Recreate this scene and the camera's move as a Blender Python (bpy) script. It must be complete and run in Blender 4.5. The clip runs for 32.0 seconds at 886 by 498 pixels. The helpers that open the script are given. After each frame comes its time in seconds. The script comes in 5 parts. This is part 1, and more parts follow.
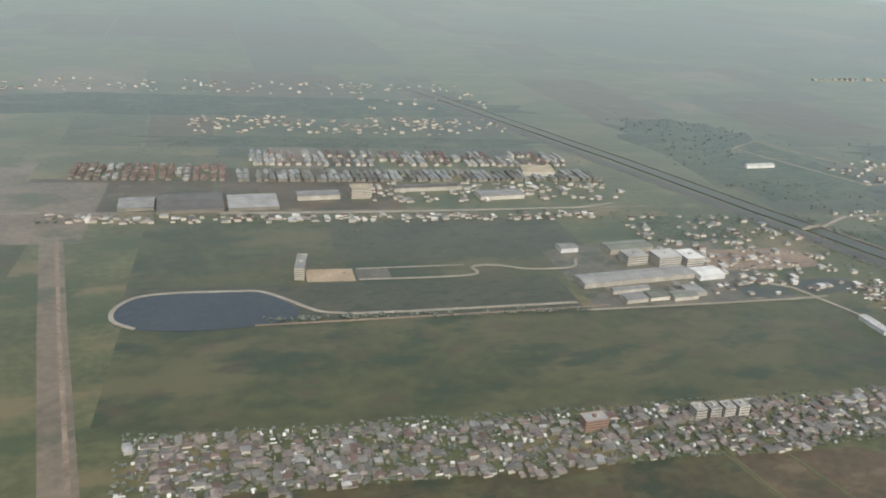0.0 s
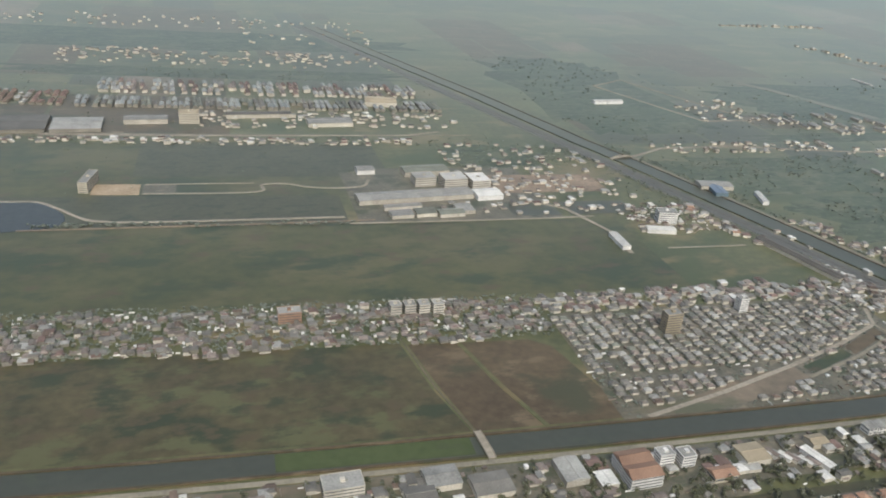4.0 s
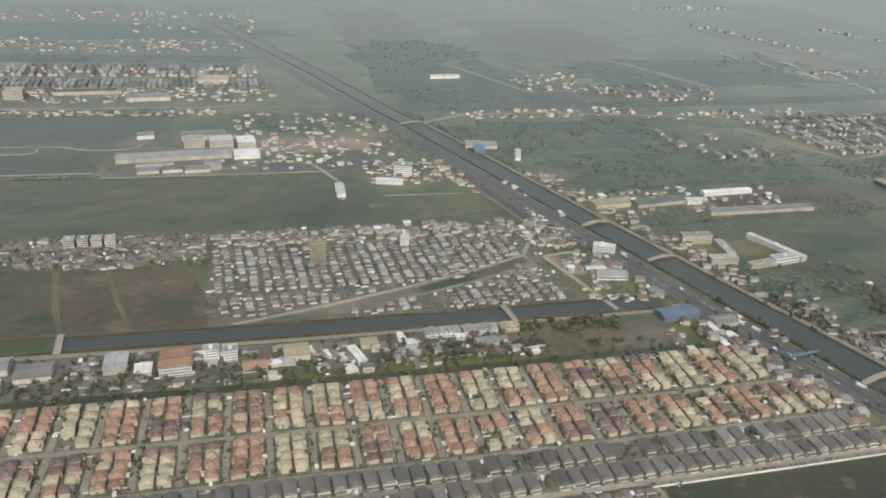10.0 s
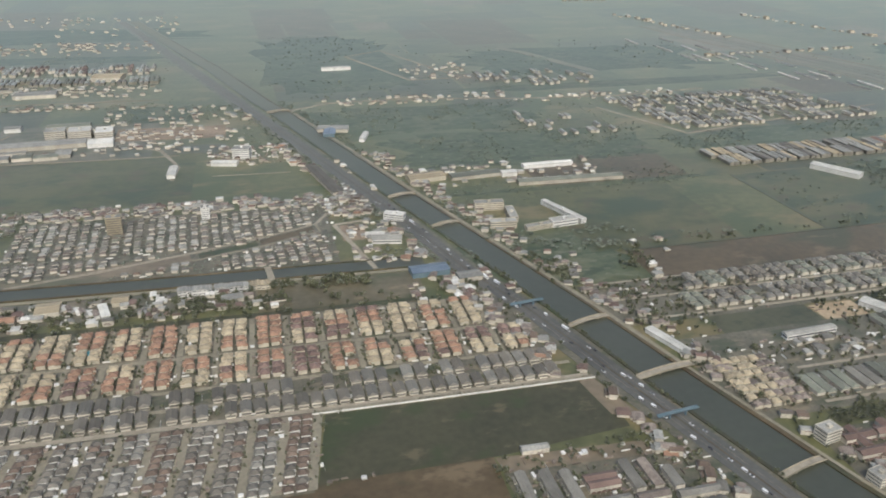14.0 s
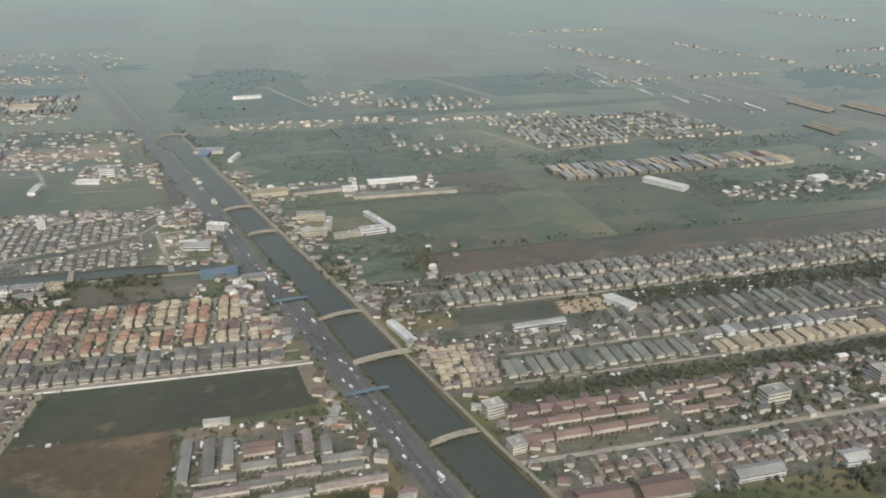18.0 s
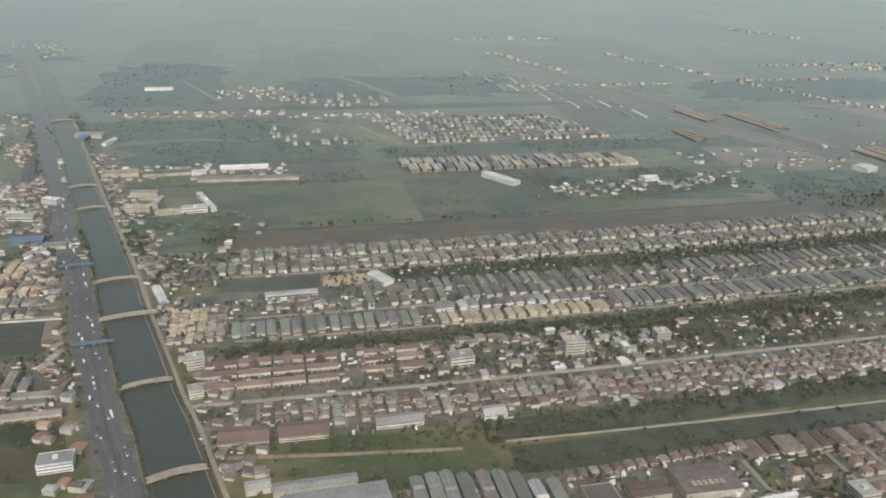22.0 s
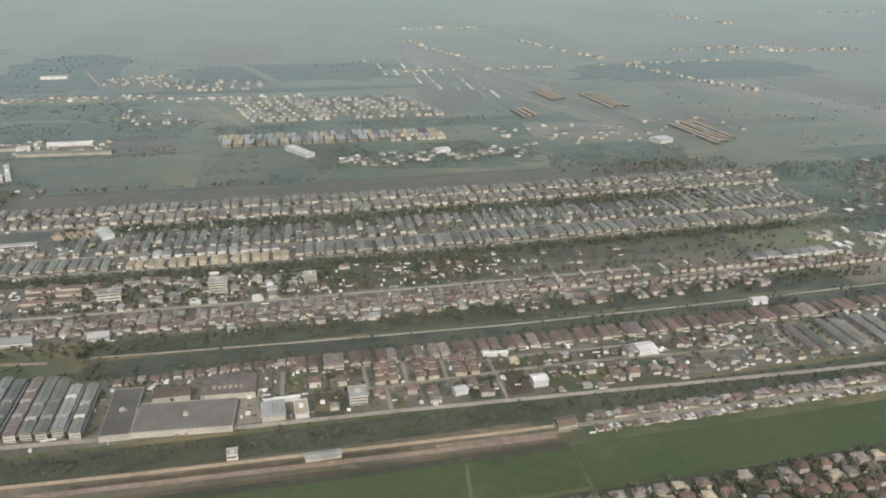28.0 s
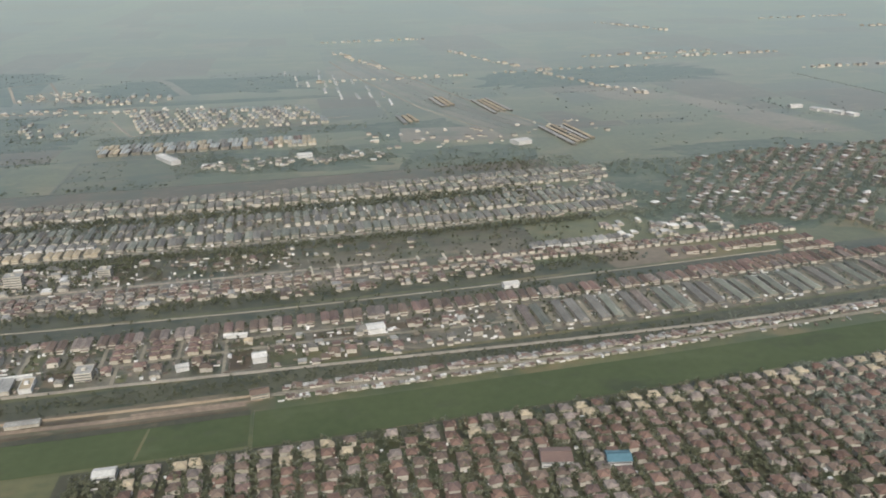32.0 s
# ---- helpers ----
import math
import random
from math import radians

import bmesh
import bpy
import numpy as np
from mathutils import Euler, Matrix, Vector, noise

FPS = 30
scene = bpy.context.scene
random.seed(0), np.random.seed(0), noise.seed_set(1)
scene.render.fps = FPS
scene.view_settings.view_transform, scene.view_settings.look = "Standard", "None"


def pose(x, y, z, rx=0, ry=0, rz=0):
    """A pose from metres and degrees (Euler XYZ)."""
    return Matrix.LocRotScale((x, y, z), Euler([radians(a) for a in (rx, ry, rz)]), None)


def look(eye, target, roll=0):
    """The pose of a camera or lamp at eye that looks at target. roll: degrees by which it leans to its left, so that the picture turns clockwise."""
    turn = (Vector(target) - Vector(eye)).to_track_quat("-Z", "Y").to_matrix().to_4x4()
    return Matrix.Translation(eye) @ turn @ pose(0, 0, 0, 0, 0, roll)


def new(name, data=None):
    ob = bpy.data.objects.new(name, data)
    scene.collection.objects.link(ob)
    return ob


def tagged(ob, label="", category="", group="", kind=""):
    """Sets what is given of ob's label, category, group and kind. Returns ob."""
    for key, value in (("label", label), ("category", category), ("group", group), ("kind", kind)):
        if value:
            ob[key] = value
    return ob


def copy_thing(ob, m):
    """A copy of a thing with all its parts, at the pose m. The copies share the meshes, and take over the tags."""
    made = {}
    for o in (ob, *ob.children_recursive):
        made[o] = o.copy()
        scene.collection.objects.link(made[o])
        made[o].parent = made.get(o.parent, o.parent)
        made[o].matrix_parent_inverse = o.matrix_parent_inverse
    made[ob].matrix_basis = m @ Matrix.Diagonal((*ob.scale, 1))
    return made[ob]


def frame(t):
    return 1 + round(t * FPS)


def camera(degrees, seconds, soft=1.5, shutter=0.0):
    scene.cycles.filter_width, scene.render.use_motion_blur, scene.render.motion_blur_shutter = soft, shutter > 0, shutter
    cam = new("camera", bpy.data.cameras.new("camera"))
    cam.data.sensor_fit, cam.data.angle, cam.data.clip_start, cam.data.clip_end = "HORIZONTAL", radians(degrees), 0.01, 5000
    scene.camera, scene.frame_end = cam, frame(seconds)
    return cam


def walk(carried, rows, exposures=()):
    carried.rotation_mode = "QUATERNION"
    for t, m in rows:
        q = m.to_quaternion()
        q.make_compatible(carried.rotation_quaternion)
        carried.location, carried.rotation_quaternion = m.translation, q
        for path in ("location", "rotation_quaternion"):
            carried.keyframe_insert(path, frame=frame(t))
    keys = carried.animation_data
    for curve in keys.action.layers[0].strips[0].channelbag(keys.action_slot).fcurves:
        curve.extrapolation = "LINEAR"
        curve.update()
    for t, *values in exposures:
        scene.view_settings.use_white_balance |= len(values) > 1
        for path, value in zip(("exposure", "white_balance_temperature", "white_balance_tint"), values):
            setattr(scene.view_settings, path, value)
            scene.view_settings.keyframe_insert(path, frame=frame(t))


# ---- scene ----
cam = camera(58.0, 32.0, soft=1.85)
PATH = [
    (0, (-47.28, 24.93, 228.36), (235.41, 911.52, -137.77), 3.12),
    (0.5, (-30.33, 14.87, 227.95), (260.07, 897.88, -140.76), 3.40),
    (1, (-13.39, 4.79, 227.55), (283.72, 883.63, -145.77), 3.61),
    (1.5, (3.53, -5.29, 227.15), (305.96, 868.55, -153.55), 3.96),
    (2, (20.44, -15.37, 226.76), (326.90, 852.82, -163.53), 4.25),
    (2.5, (37.34, -25.45, 226.36), (345.47, 837.11, -174.93), 4.55),
    (3, (54.24, -35.54, 225.96), (361.18, 822.45, -185.91), 4.63),
    (3.5, (71.12, -45.62, 225.55), (373.81, 809.48, -195.38), 4.55),
    (5.5, (138.63, -85.88, 223.79), (407.41, 787.88, -181.56), 3.27),
    (6, (155.50, -95.92, 223.32), (418.55, 779.81, -181.52), 2.79),
    (6.5, (172.37, -105.94, 222.83), (432.39, 767.95, -187.90), 2.37),
    (7, (189.24, -115.94, 222.32), (448.09, 755.23, -194.88), 2.18),
    (7.5, (206.12, -125.92, 221.79), (464.37, 743.84, -198.72), 2.05),
    (8, (223.00, -135.88, 221.25), (482.48, 733.19, -199.92), 2.20),
    (8.5, (239.88, -145.82, 220.69), (500.87, 722.42, -201.26), 2.41),
    (9, (256.76, -155.73, 220.11), (519.45, 712.07, -201.69), 2.63),
    (9.5, (273.64, -165.61, 219.52), (534.80, 703.31, -200.92), 2.66),
    (10, (290.53, -175.46, 218.91), (547.29, 695.89, -199.20), 2.42),
    (10.5, (307.43, -185.28, 218.28), (556.02, 689.98, -196.59), 2.02),
    (11, (324.33, -195.06, 217.64), (562.25, 685.34, -192.60), 1.47),
    (11.5, (341.23, -204.81, 216.99), (575.47, 676.88, -192.58), 1.07),
    (12, (358.13, -214.52, 216.32), (592.42, 666.48, -194.72), 0.85),
    (12.5, (375.04, -224.20, 215.64), (610.64, 655.62, -197.17), 0.66),
    (13, (391.95, -233.83, 214.95), (628.55, 644.82, -199.77), 0.54),
    (13.5, (408.87, -243.41, 214.26), (646.30, 634.70, -201.13), 0.43),
    (14, (425.79, -252.96, 213.56), (664.29, 625.54, -200.39), 0.33),
    (14.5, (442.71, -262.45, 212.85), (682.97, 617.18, -197.68), 0.23),
    (16.5, (510.40, -299.95, 210.00), (743.01, 590.84, -180.37), -0.27),
    (17, (527.33, -309.20, 209.29), (749.92, 587.97, -172.20), -0.71),
    (17.5, (544.25, -318.39, 208.59), (763.56, 581.36, -168.71), -0.70),
    (18, (561.17, -327.52, 207.90), (779.05, 574.39, -165.05), -0.58),
    (18.5, (578.10, -336.60, 207.22), (796.15, 567.57, -160.10), -0.36),
    (19, (595.02, -345.63, 206.54), (812.97, 560.66, -155.59), -0.09),
    (19.5, (611.93, -354.59, 205.88), (829.96, 553.06, -152.77), 0.15),
    (20, (628.84, -363.50, 205.24), (846.42, 544.42, -153.02), 0.35),
    (20.5, (645.75, -372.35, 204.61), (862.35, 535.36, -154.76), 0.62),
    (21, (662.66, -381.14, 203.99), (878.27, 525.96, -157.52), 0.91),
    (21.5, (679.56, -389.87, 203.40), (892.59, 517.31, -159.43), 1.09),
    (22, (696.45, -398.54, 202.83), (906.42, 509.45, -159.76), 1.24),
    (22.5, (713.33, -407.15, 202.28), (919.46, 502.25, -158.97), 1.39),
    (23, (730.21, -415.71, 201.75), (931.36, 495.54, -157.64), 1.33),
    (23.5, (747.08, -424.20, 201.24), (946.38, 487.15, -158.93), 1.35),
    (24, (763.95, -432.63, 200.76), (962.85, 478.70, -159.68), 1.49),
    (24.5, (780.80, -441.00, 200.31), (979.28, 469.68, -162.00), 1.51),
    (25, (797.65, -449.32, 199.88), (994.68, 460.79, -164.65), 1.42),
    (25.5, (814.49, -457.57, 199.48), (1010.11, 451.72, -167.85), 1.31),
    (27.5, (881.74, -490.03, 198.13), (1061.11, 421.35, -172.30), 0.36),
    (28, (898.53, -498.01, 197.85), (1071.11, 415.97, -169.39), 0.05),
    (28.5, (915.30, -505.94, 197.60), (1081.58, 411.22, -164.58), -0.30),
    (29, (932.07, -513.82, 197.38), (1091.87, 407.30, -157.58), -0.56),
    (29.5, (948.83, -521.65, 197.17), (1105.78, 401.42, -153.99), -0.76),
    (30, (965.58, -529.44, 196.98), (1122.60, 394.56, -151.69), -0.98),
    (30.5, (982.31, -537.18, 196.82), (1141.17, 386.78, -151.13), -1.24),
    (31, (999.04, -544.88, 196.66), (1159.94, 377.87, -153.56), -1.39),
    (31.5, (1015.76, -552.54, 196.52), (1179.00, 369.00, -155.78), -1.45),
    (32, (1032.48, -560.16, 196.39), (1199.67, 360.68, -155.89), -1.26),
]
walk(cam, [(t, look(eye, target, roll)) for t, eye, target, roll in PATH], [(0.0, -0.06, 5960, 6), (9.0, -0.08, 6000, 6.5), (20.0, -0.1, 5990, 6), (26.0, -0.06, 6020, 6.5), (32.0, -0.07, 6040, 7)])

SCALE = 0.483  # size of the model against life: the flight is drawn at about half speed

# ---- light ----
SUN_EL, SUN_AZ = 48.0, 186.0
world = bpy.data.worlds.new("hazy_sky")
scene.world = world
world.use_nodes = True
wn = world.node_tree.nodes
wl = world.node_tree.links
sky = wn.new("ShaderNodeTexSky")
sky.sky_type = "NISHITA"
sky.sun_disc = False
sky.sun_elevation = radians(SUN_EL)
sky.sun_rotation = radians(SUN_AZ)
sky.air_density, sky.dust_density, sky.ozone_density = 1.2, 6.0, 1.0
wl.new(sky.outputs[0], wn["Background"].inputs[0])
wn["Background"].inputs[1].default_value = 0.145
sun = new("sun", bpy.data.lights.new("sun", "SUN"))
sun.data.energy, sun.data.angle, sun.data.color = 1.9, radians(6), (1.0, 0.95, 0.86)
sun_way = Vector((math.sin(radians(SUN_AZ)) * math.cos(radians(SUN_EL)), math.cos(radians(SUN_AZ)) * math.cos(radians(SUN_EL)), math.sin(radians(SUN_EL))))
sun.matrix_world = look(sun_way * 3000, (0, 0, 0))
scene.view_settings.exposure = 0.0

# ---- materials ----


def mat(name, dark, light, rough=0.7, big=0.02, fine=0.3, each=0.0, spec=0.5, haze_gloss=0.0, film=0.3, metal=0.0, bump=0.0, patch=(), tint=None):
    """A surface between two colours, mottled at two scales (per metre); each: how much single objects differ; patch: (scale, share, colour) of streaky growth."""
    m = bpy.data.materials.new(name)
    m.use_nodes = True
    n, l = m.node_tree.nodes, m.node_tree.links
    p = n["Principled BSDF"]
    geo = n.new("ShaderNodeNewGeometry")
    a, b = n.new("ShaderNodeTexNoise"), n.new("ShaderNodeTexNoise")
    a.inputs["Scale"].default_value, b.inputs["Scale"].default_value = big / SCALE, fine / SCALE
    a.inputs["Detail"].default_value, b.inputs["Detail"].default_value = 5.0, 4.0
    l.new(geo.outputs["Position"], a.inputs["Vector"])
    l.new(geo.outputs["Position"], b.inputs["Vector"])
    add = n.new("ShaderNodeMath")
    add.operation = "ADD"
    l.new(a.outputs["Fac"], add.inputs[0])
    l.new(b.outputs["Fac"], add.inputs[1])
    ramp = n.new("ShaderNodeMapRange")
    ramp.inputs["From Min"].default_value, ramp.inputs["From Max"].default_value = 0.72, 1.28
    l.new(add.outputs[0], ramp.inputs["Value"])
    mix = n.new("ShaderNodeMix")
    mix.data_type = "RGBA"
    mix.inputs[6].default_value, mix.inputs[7].default_value = (*dark, 1), (*light, 1)
    l.new(ramp.outputs[0], mix.inputs[0])
    out = mix.outputs[2]
    for size, share, colour in patch:
        mp, pn, pr, pm = n.new("ShaderNodeMapping"), n.new("ShaderNodeTexNoise"), n.new("ShaderNodeMapRange"), n.new("ShaderNodeMix")
        mp.inputs["Scale"].default_value = (0.55, 1.0, 1.0)
        mp.inputs["Location"].default_value = (91 * share + 7 * colour[0], 37 * size, 0)
        pn.inputs["Scale"].default_value, pn.inputs["Detail"].default_value, pn.inputs["Roughness"].default_value = size / SCALE, 6.0, 0.62
        pr.inputs["From Min"].default_value, pr.inputs["From Max"].default_value = share - 0.035, share + 0.045
        pr.inputs["To Max"].default_value = 0.85
        pm.data_type = "RGBA"
        pm.inputs[7].default_value = (*colour, 1)
        l.new(geo.outputs["Position"], mp.inputs[0])
        l.new(mp.outputs[0], pn.inputs["Vector"])
        l.new(pn.outputs["Fac"], pr.inputs["Value"])
        l.new(pr.outputs[0], pm.inputs[0])
        l.new(out, pm.inputs[6])
        out = pm.outputs[2]
    if each:
        info, hsv, rng = n.new("ShaderNodeObjectInfo"), n.new("ShaderNodeHueSaturation"), n.new("ShaderNodeMapRange")
        rng.inputs["To Min"].default_value, rng.inputs["To Max"].default_value = 1 - each, 1 + each
        src = info.outputs["Random"]
        isl = n.new("ShaderNodeMath")
        isl.operation = "FRACT"
        plus = n.new("ShaderNodeMath")
        plus.operation = "ADD"
        l.new(src, plus.inputs[0])
        l.new(geo.outputs["Random Per Island"], plus.inputs[1])
        l.new(plus.outputs[0], isl.inputs[0])
        l.new(isl.outputs[0], rng.inputs["Value"])
        l.new(rng.outputs[0], hsv.inputs["Value"])
        l.new(out, hsv.inputs["Color"])
        out = hsv.outputs[0]
    l.new(out, p.inputs["Base Color"])
    p.inputs["Roughness"].default_value, p.inputs["Metallic"].default_value = rough, metal
    p.inputs["Specular IOR Level"].default_value = spec
    if haze_gloss:  # coat and sheen that pale a surface at low angles, imitating haze
        p.inputs["Coat Weight"].default_value, p.inputs["Coat Roughness"].default_value, p.inputs["Coat IOR"].default_value = 0.95 * haze_gloss, film, 1.3
        p.inputs["Sheen Weight"].default_value, p.inputs["Sheen Roughness"].default_value = haze_gloss, 0.265  # grazing sheen in place of haze over distance
        p.inputs["Sheen Tint"].default_value = (*(tint or ((0.84, 0.95, 0.94) if haze_gloss > 0.6 else (0.98, 0.96, 0.9))), 1)
    if bump:
        bp = n.new("ShaderNodeBump")
        bp.inputs["Strength"].default_value, bp.inputs["Distance"].default_value = bump, 1.0
        l.new(b.outputs["Fac"], bp.inputs["Height"])
        l.new(bp.outputs[0], p.inputs["Normal"])
    return m


# coat and sheen amounts below are set to pale distant surfaces like haze
GRASS = mat("grass", (0.062, 0.068, 0.028), (0.135, 0.13, 0.056), 0.5, 0.008, 0.08, spec=0.25, haze_gloss=1.0, film=0.5, patch=((0.006, 0.55, (0.06, 0.074, 0.03)), (0.011, 0.57, (0.17, 0.135, 0.065))))
MARSH = mat("marsh", (0.044, 0.051, 0.021), (0.1, 0.096, 0.039), 0.5, 0.006, 0.05, spec=0.25, haze_gloss=1.0, film=0.5, patch=((0.009, 0.54, (0.112, 0.1, 0.046)), (0.013, 0.55, (0.036, 0.05, 0.024)), (0.03, 0.6, (0.09, 0.066, 0.038))))
MEADOW = mat("meadow", (0.05, 0.045, 0.02), (0.103, 0.084, 0.039), 0.5, 0.01, 0.08, spec=0.25, haze_gloss=1.0, film=0.5, patch=((0.026, 0.56, (0.1, 0.098, 0.042)), (0.028, 0.54, (0.034, 0.044, 0.021)), (0.05, 0.58, (0.085, 0.064, 0.033))))
DEEP = mat("deep_green", (0.048, 0.049, 0.027), (0.088, 0.085, 0.047), 0.5, 0.01, 0.12, spec=0.25, haze_gloss=1.0, film=0.5, patch=((0.02, 0.58, (0.085, 0.083, 0.046)), (0.06, 0.57, (0.036, 0.044, 0.024))))
WOODLAND = mat("woodland_floor", (0.05, 0.064, 0.034), (0.105, 0.118, 0.066), 0.6, 0.01, 0.1, spec=0.25, haze_gloss=0.8, film=0.5, patch=((0.012, 0.56, (0.13, 0.13, 0.075)), (0.04, 0.55, (0.04, 0.054, 0.03)), (0.09, 0.58, (0.15, 0.15, 0.1))), tint=(0.78, 0.93, 1.0))
BROWN = mat("brown_field", (0.06, 0.043, 0.023), (0.118, 0.086, 0.045), 0.55, 0.01, 0.1, spec=0.25, haze_gloss=1.0, film=0.5, patch=((0.014, 0.56, (0.055, 0.056, 0.028)), (0.03, 0.6, (0.16, 0.12, 0.07))))
DRY = mat("dry_grass", (0.085, 0.072, 0.042), (0.15, 0.128, 0.08), 0.55, 0.01, 0.1, spec=0.25, haze_gloss=1.0, film=0.5, patch=((0.014, 0.56, (0.07, 0.075, 0.036)), (0.03, 0.6, (0.2, 0.16, 0.1))))
SCRUB = mat("dark_scrub", (0.04, 0.039, 0.021), (0.072, 0.067, 0.036), 0.55, 0.012, 0.12, spec=0.25, haze_gloss=1.0, film=0.5, patch=((0.02, 0.57, (0.045, 0.056, 0.022)), (0.04, 0.62, (0.13, 0.105, 0.06))))
SOIL = mat("dry_soil", (0.12, 0.095, 0.06), (0.21, 0.165, 0.11), 0.6, 0.01, 0.08, haze_gloss=1.0, film=0.55, patch=((0.012, 0.57, (0.08, 0.085, 0.045)),))
DIRT = mat("dirt", (0.16, 0.12, 0.085), (0.3, 0.23, 0.16), 0.8, 0.02, 0.15, haze_gloss=0.5, film=0.4)
SAND = mat("sand", (0.28, 0.21, 0.13), (0.42, 0.33, 0.22), 0.8, 0.03, 0.2, haze_gloss=0.4, film=0.4)
YARD = mat("yard", (0.072, 0.067, 0.045), (0.158, 0.141, 0.098), 0.7, 0.03, 0.25, haze_gloss=1.0, film=0.5, patch=((0.03, 0.56, (0.05, 0.06, 0.03)), (0.05, 0.6, (0.2, 0.165, 0.11))))
CONC = mat("concrete", (0.225, 0.195, 0.148), (0.355, 0.315, 0.245), 0.75, 0.02, 0.2, haze_gloss=0.4, film=0.4)
ASPH = mat("asphalt", (0.07, 0.069, 0.06), (0.108, 0.104, 0.092), 0.65, 0.015, 0.2, haze_gloss=0.95, film=0.5, tint=(0.9, 0.94, 0.9), patch=((0.04, 0.6, (0.11, 0.1, 0.088)), (0.012, 0.58, (0.062, 0.06, 0.054))))
WATER = mat("canal_water", (0.05, 0.053, 0.036), (0.066, 0.068, 0.049), 0.4, 0.01, 0.1, haze_gloss=0.8, film=0.4, bump=0.03, tint=(0.88, 0.9, 0.74), patch=((0.02, 0.62, (0.07, 0.078, 0.045)),))
LAKE = mat("lake_water", (0.058, 0.065, 0.062), (0.072, 0.079, 0.075), 0.25, 0.01, 0.1, bump=0.02)
WEED = mat("water_weed", (0.05, 0.066, 0.02), (0.072, 0.088, 0.031), 0.6, 0.01, 0.1, haze_gloss=0.2, film=0.5, patch=((0.02, 0.6, (0.08, 0.095, 0.038)), (0.012, 0.6, (0.042, 0.05, 0.022)), (0.05, 0.62, (0.06, 0.07, 0.03))))
LEAF = mat("foliage", (0.056, 0.061, 0.03), (0.113, 0.113, 0.056), 0.6, 0.03, 0.5, 0.35, haze_gloss=0.9, film=0.6)
# paler copy of the foliage colour, its tone painted to imitate haze
HAZED_LEAF = mat("hazed_foliage", (0.12, 0.135, 0.1), (0.175, 0.188, 0.142), 0.6, 0.01, 0.3, 0.15, haze_gloss=1.0, film=0.5)
BARK = mat("bark", (0.08, 0.06, 0.045), (0.15, 0.12, 0.09), 0.9, 0.5, 4.0)
WALLM = mat("wall_render", (0.34, 0.31, 0.255), (0.58, 0.54, 0.455), 0.8, 0.05, 0.6, 0.2)
WHITE = mat("white_paint", (0.48, 0.47, 0.44), (0.76, 0.74, 0.7), 0.6, 0.05, 0.5, 0.12)
WALLD = mat("weathered_wall", (0.15, 0.14, 0.115), (0.28, 0.26, 0.215), 0.8, 0.05, 0.6, 0.2)
STREET = mat("dusty_street", (0.175, 0.155, 0.112), (0.275, 0.245, 0.18), 0.75, 0.03, 0.25, haze_gloss=0.5, film=0.5)
CREAMW = mat("cream_paint", (0.38, 0.34, 0.26), (0.55, 0.5, 0.4), 0.7, 0.05, 0.5, 0.1)
GLASS = mat("window_band", (0.08, 0.085, 0.09), (0.14, 0.145, 0.15), 0.25, 0.1, 1.0)
R_ORANGE = mat("roof_orange_tile", (0.21, 0.122, 0.08), (0.325, 0.204, 0.134), 0.75, 0.05, 0.9, 0.26, haze_gloss=0.22)
R_RED = mat("roof_red_tile", (0.122, 0.081, 0.066), (0.192, 0.131, 0.106), 0.75, 0.05, 0.9, 0.3, haze_gloss=0.22)
R_CREAM = mat("roof_cream_tile", (0.275, 0.228, 0.152), (0.42, 0.352, 0.24), 0.75, 0.05, 0.9, 0.2, haze_gloss=0.22)
R_GREY = mat("roof_grey_tile", (0.115, 0.107, 0.09), (0.205, 0.193, 0.166), 0.65, 0.05, 0.9, 0.3, haze_gloss=0.22)
R_DARK = mat("roof_dark_tile", (0.102, 0.09, 0.072), (0.17, 0.153, 0.124), 0.6, 0.05, 0.9, 0.3, haze_gloss=0.22)
R_BROWN = mat("roof_brown_tile", (0.096, 0.069, 0.051), (0.172, 0.127, 0.095), 0.75, 0.05, 0.9, 0.3, haze_gloss=0.22)
R_WHITE = mat("roof_white_sheet", (0.42, 0.41, 0.37), (0.66, 0.64, 0.59), 0.5, 0.05, 0.5, 0.2)
R_PALE = mat("roof_pale_sheet", (0.2, 0.195, 0.175), (0.35, 0.34, 0.305), 0.5, 0.05, 0.5, 0.25)
R_GREEN = mat("roof_green_tile", (0.122, 0.126, 0.098), (0.205, 0.208, 0.165), 0.6, 0.05, 0.9, 0.25, haze_gloss=0.22)
R_MAROON = mat("roof_maroon_tile", (0.098, 0.06, 0.043), (0.178, 0.112, 0.082), 0.75, 0.05, 0.9, 0.34, haze_gloss=0.2)
# olive-grey sheet; its paleness and strong sheen imitate haze on far roofs
R_OLIVE_HAZED = mat("roof_olive_hazed_sheet", (0.17, 0.165, 0.145), (0.3, 0.29, 0.255), 0.6, 0.05, 0.5, 0.25, haze_gloss=0.7)
R_TEAL = mat("roof_teal_tile", (0.06, 0.12, 0.145), (0.1, 0.18, 0.21), 0.5, 0.05, 0.9, 0.2)
R_BLUE = mat("roof_blue_sheet", (0.1, 0.135, 0.18), (0.17, 0.205, 0.25), 0.5, 0.05, 0.9, 0.2)
R_RUST = mat("roof_rusty_sheet", (0.125, 0.1, 0.082), (0.27, 0.225, 0.19), 0.7, 0.2, 1.2, 0.4, haze_gloss=0.22)
BLUEM = mat("blue_paint", (0.1, 0.15, 0.18), (0.15, 0.2, 0.23), 0.5, 0.1, 1.0)
POOL = mat("pool_water", (0.08, 0.35, 0.45), (0.12, 0.45, 0.55), 0.1, 0.1, 0.5)
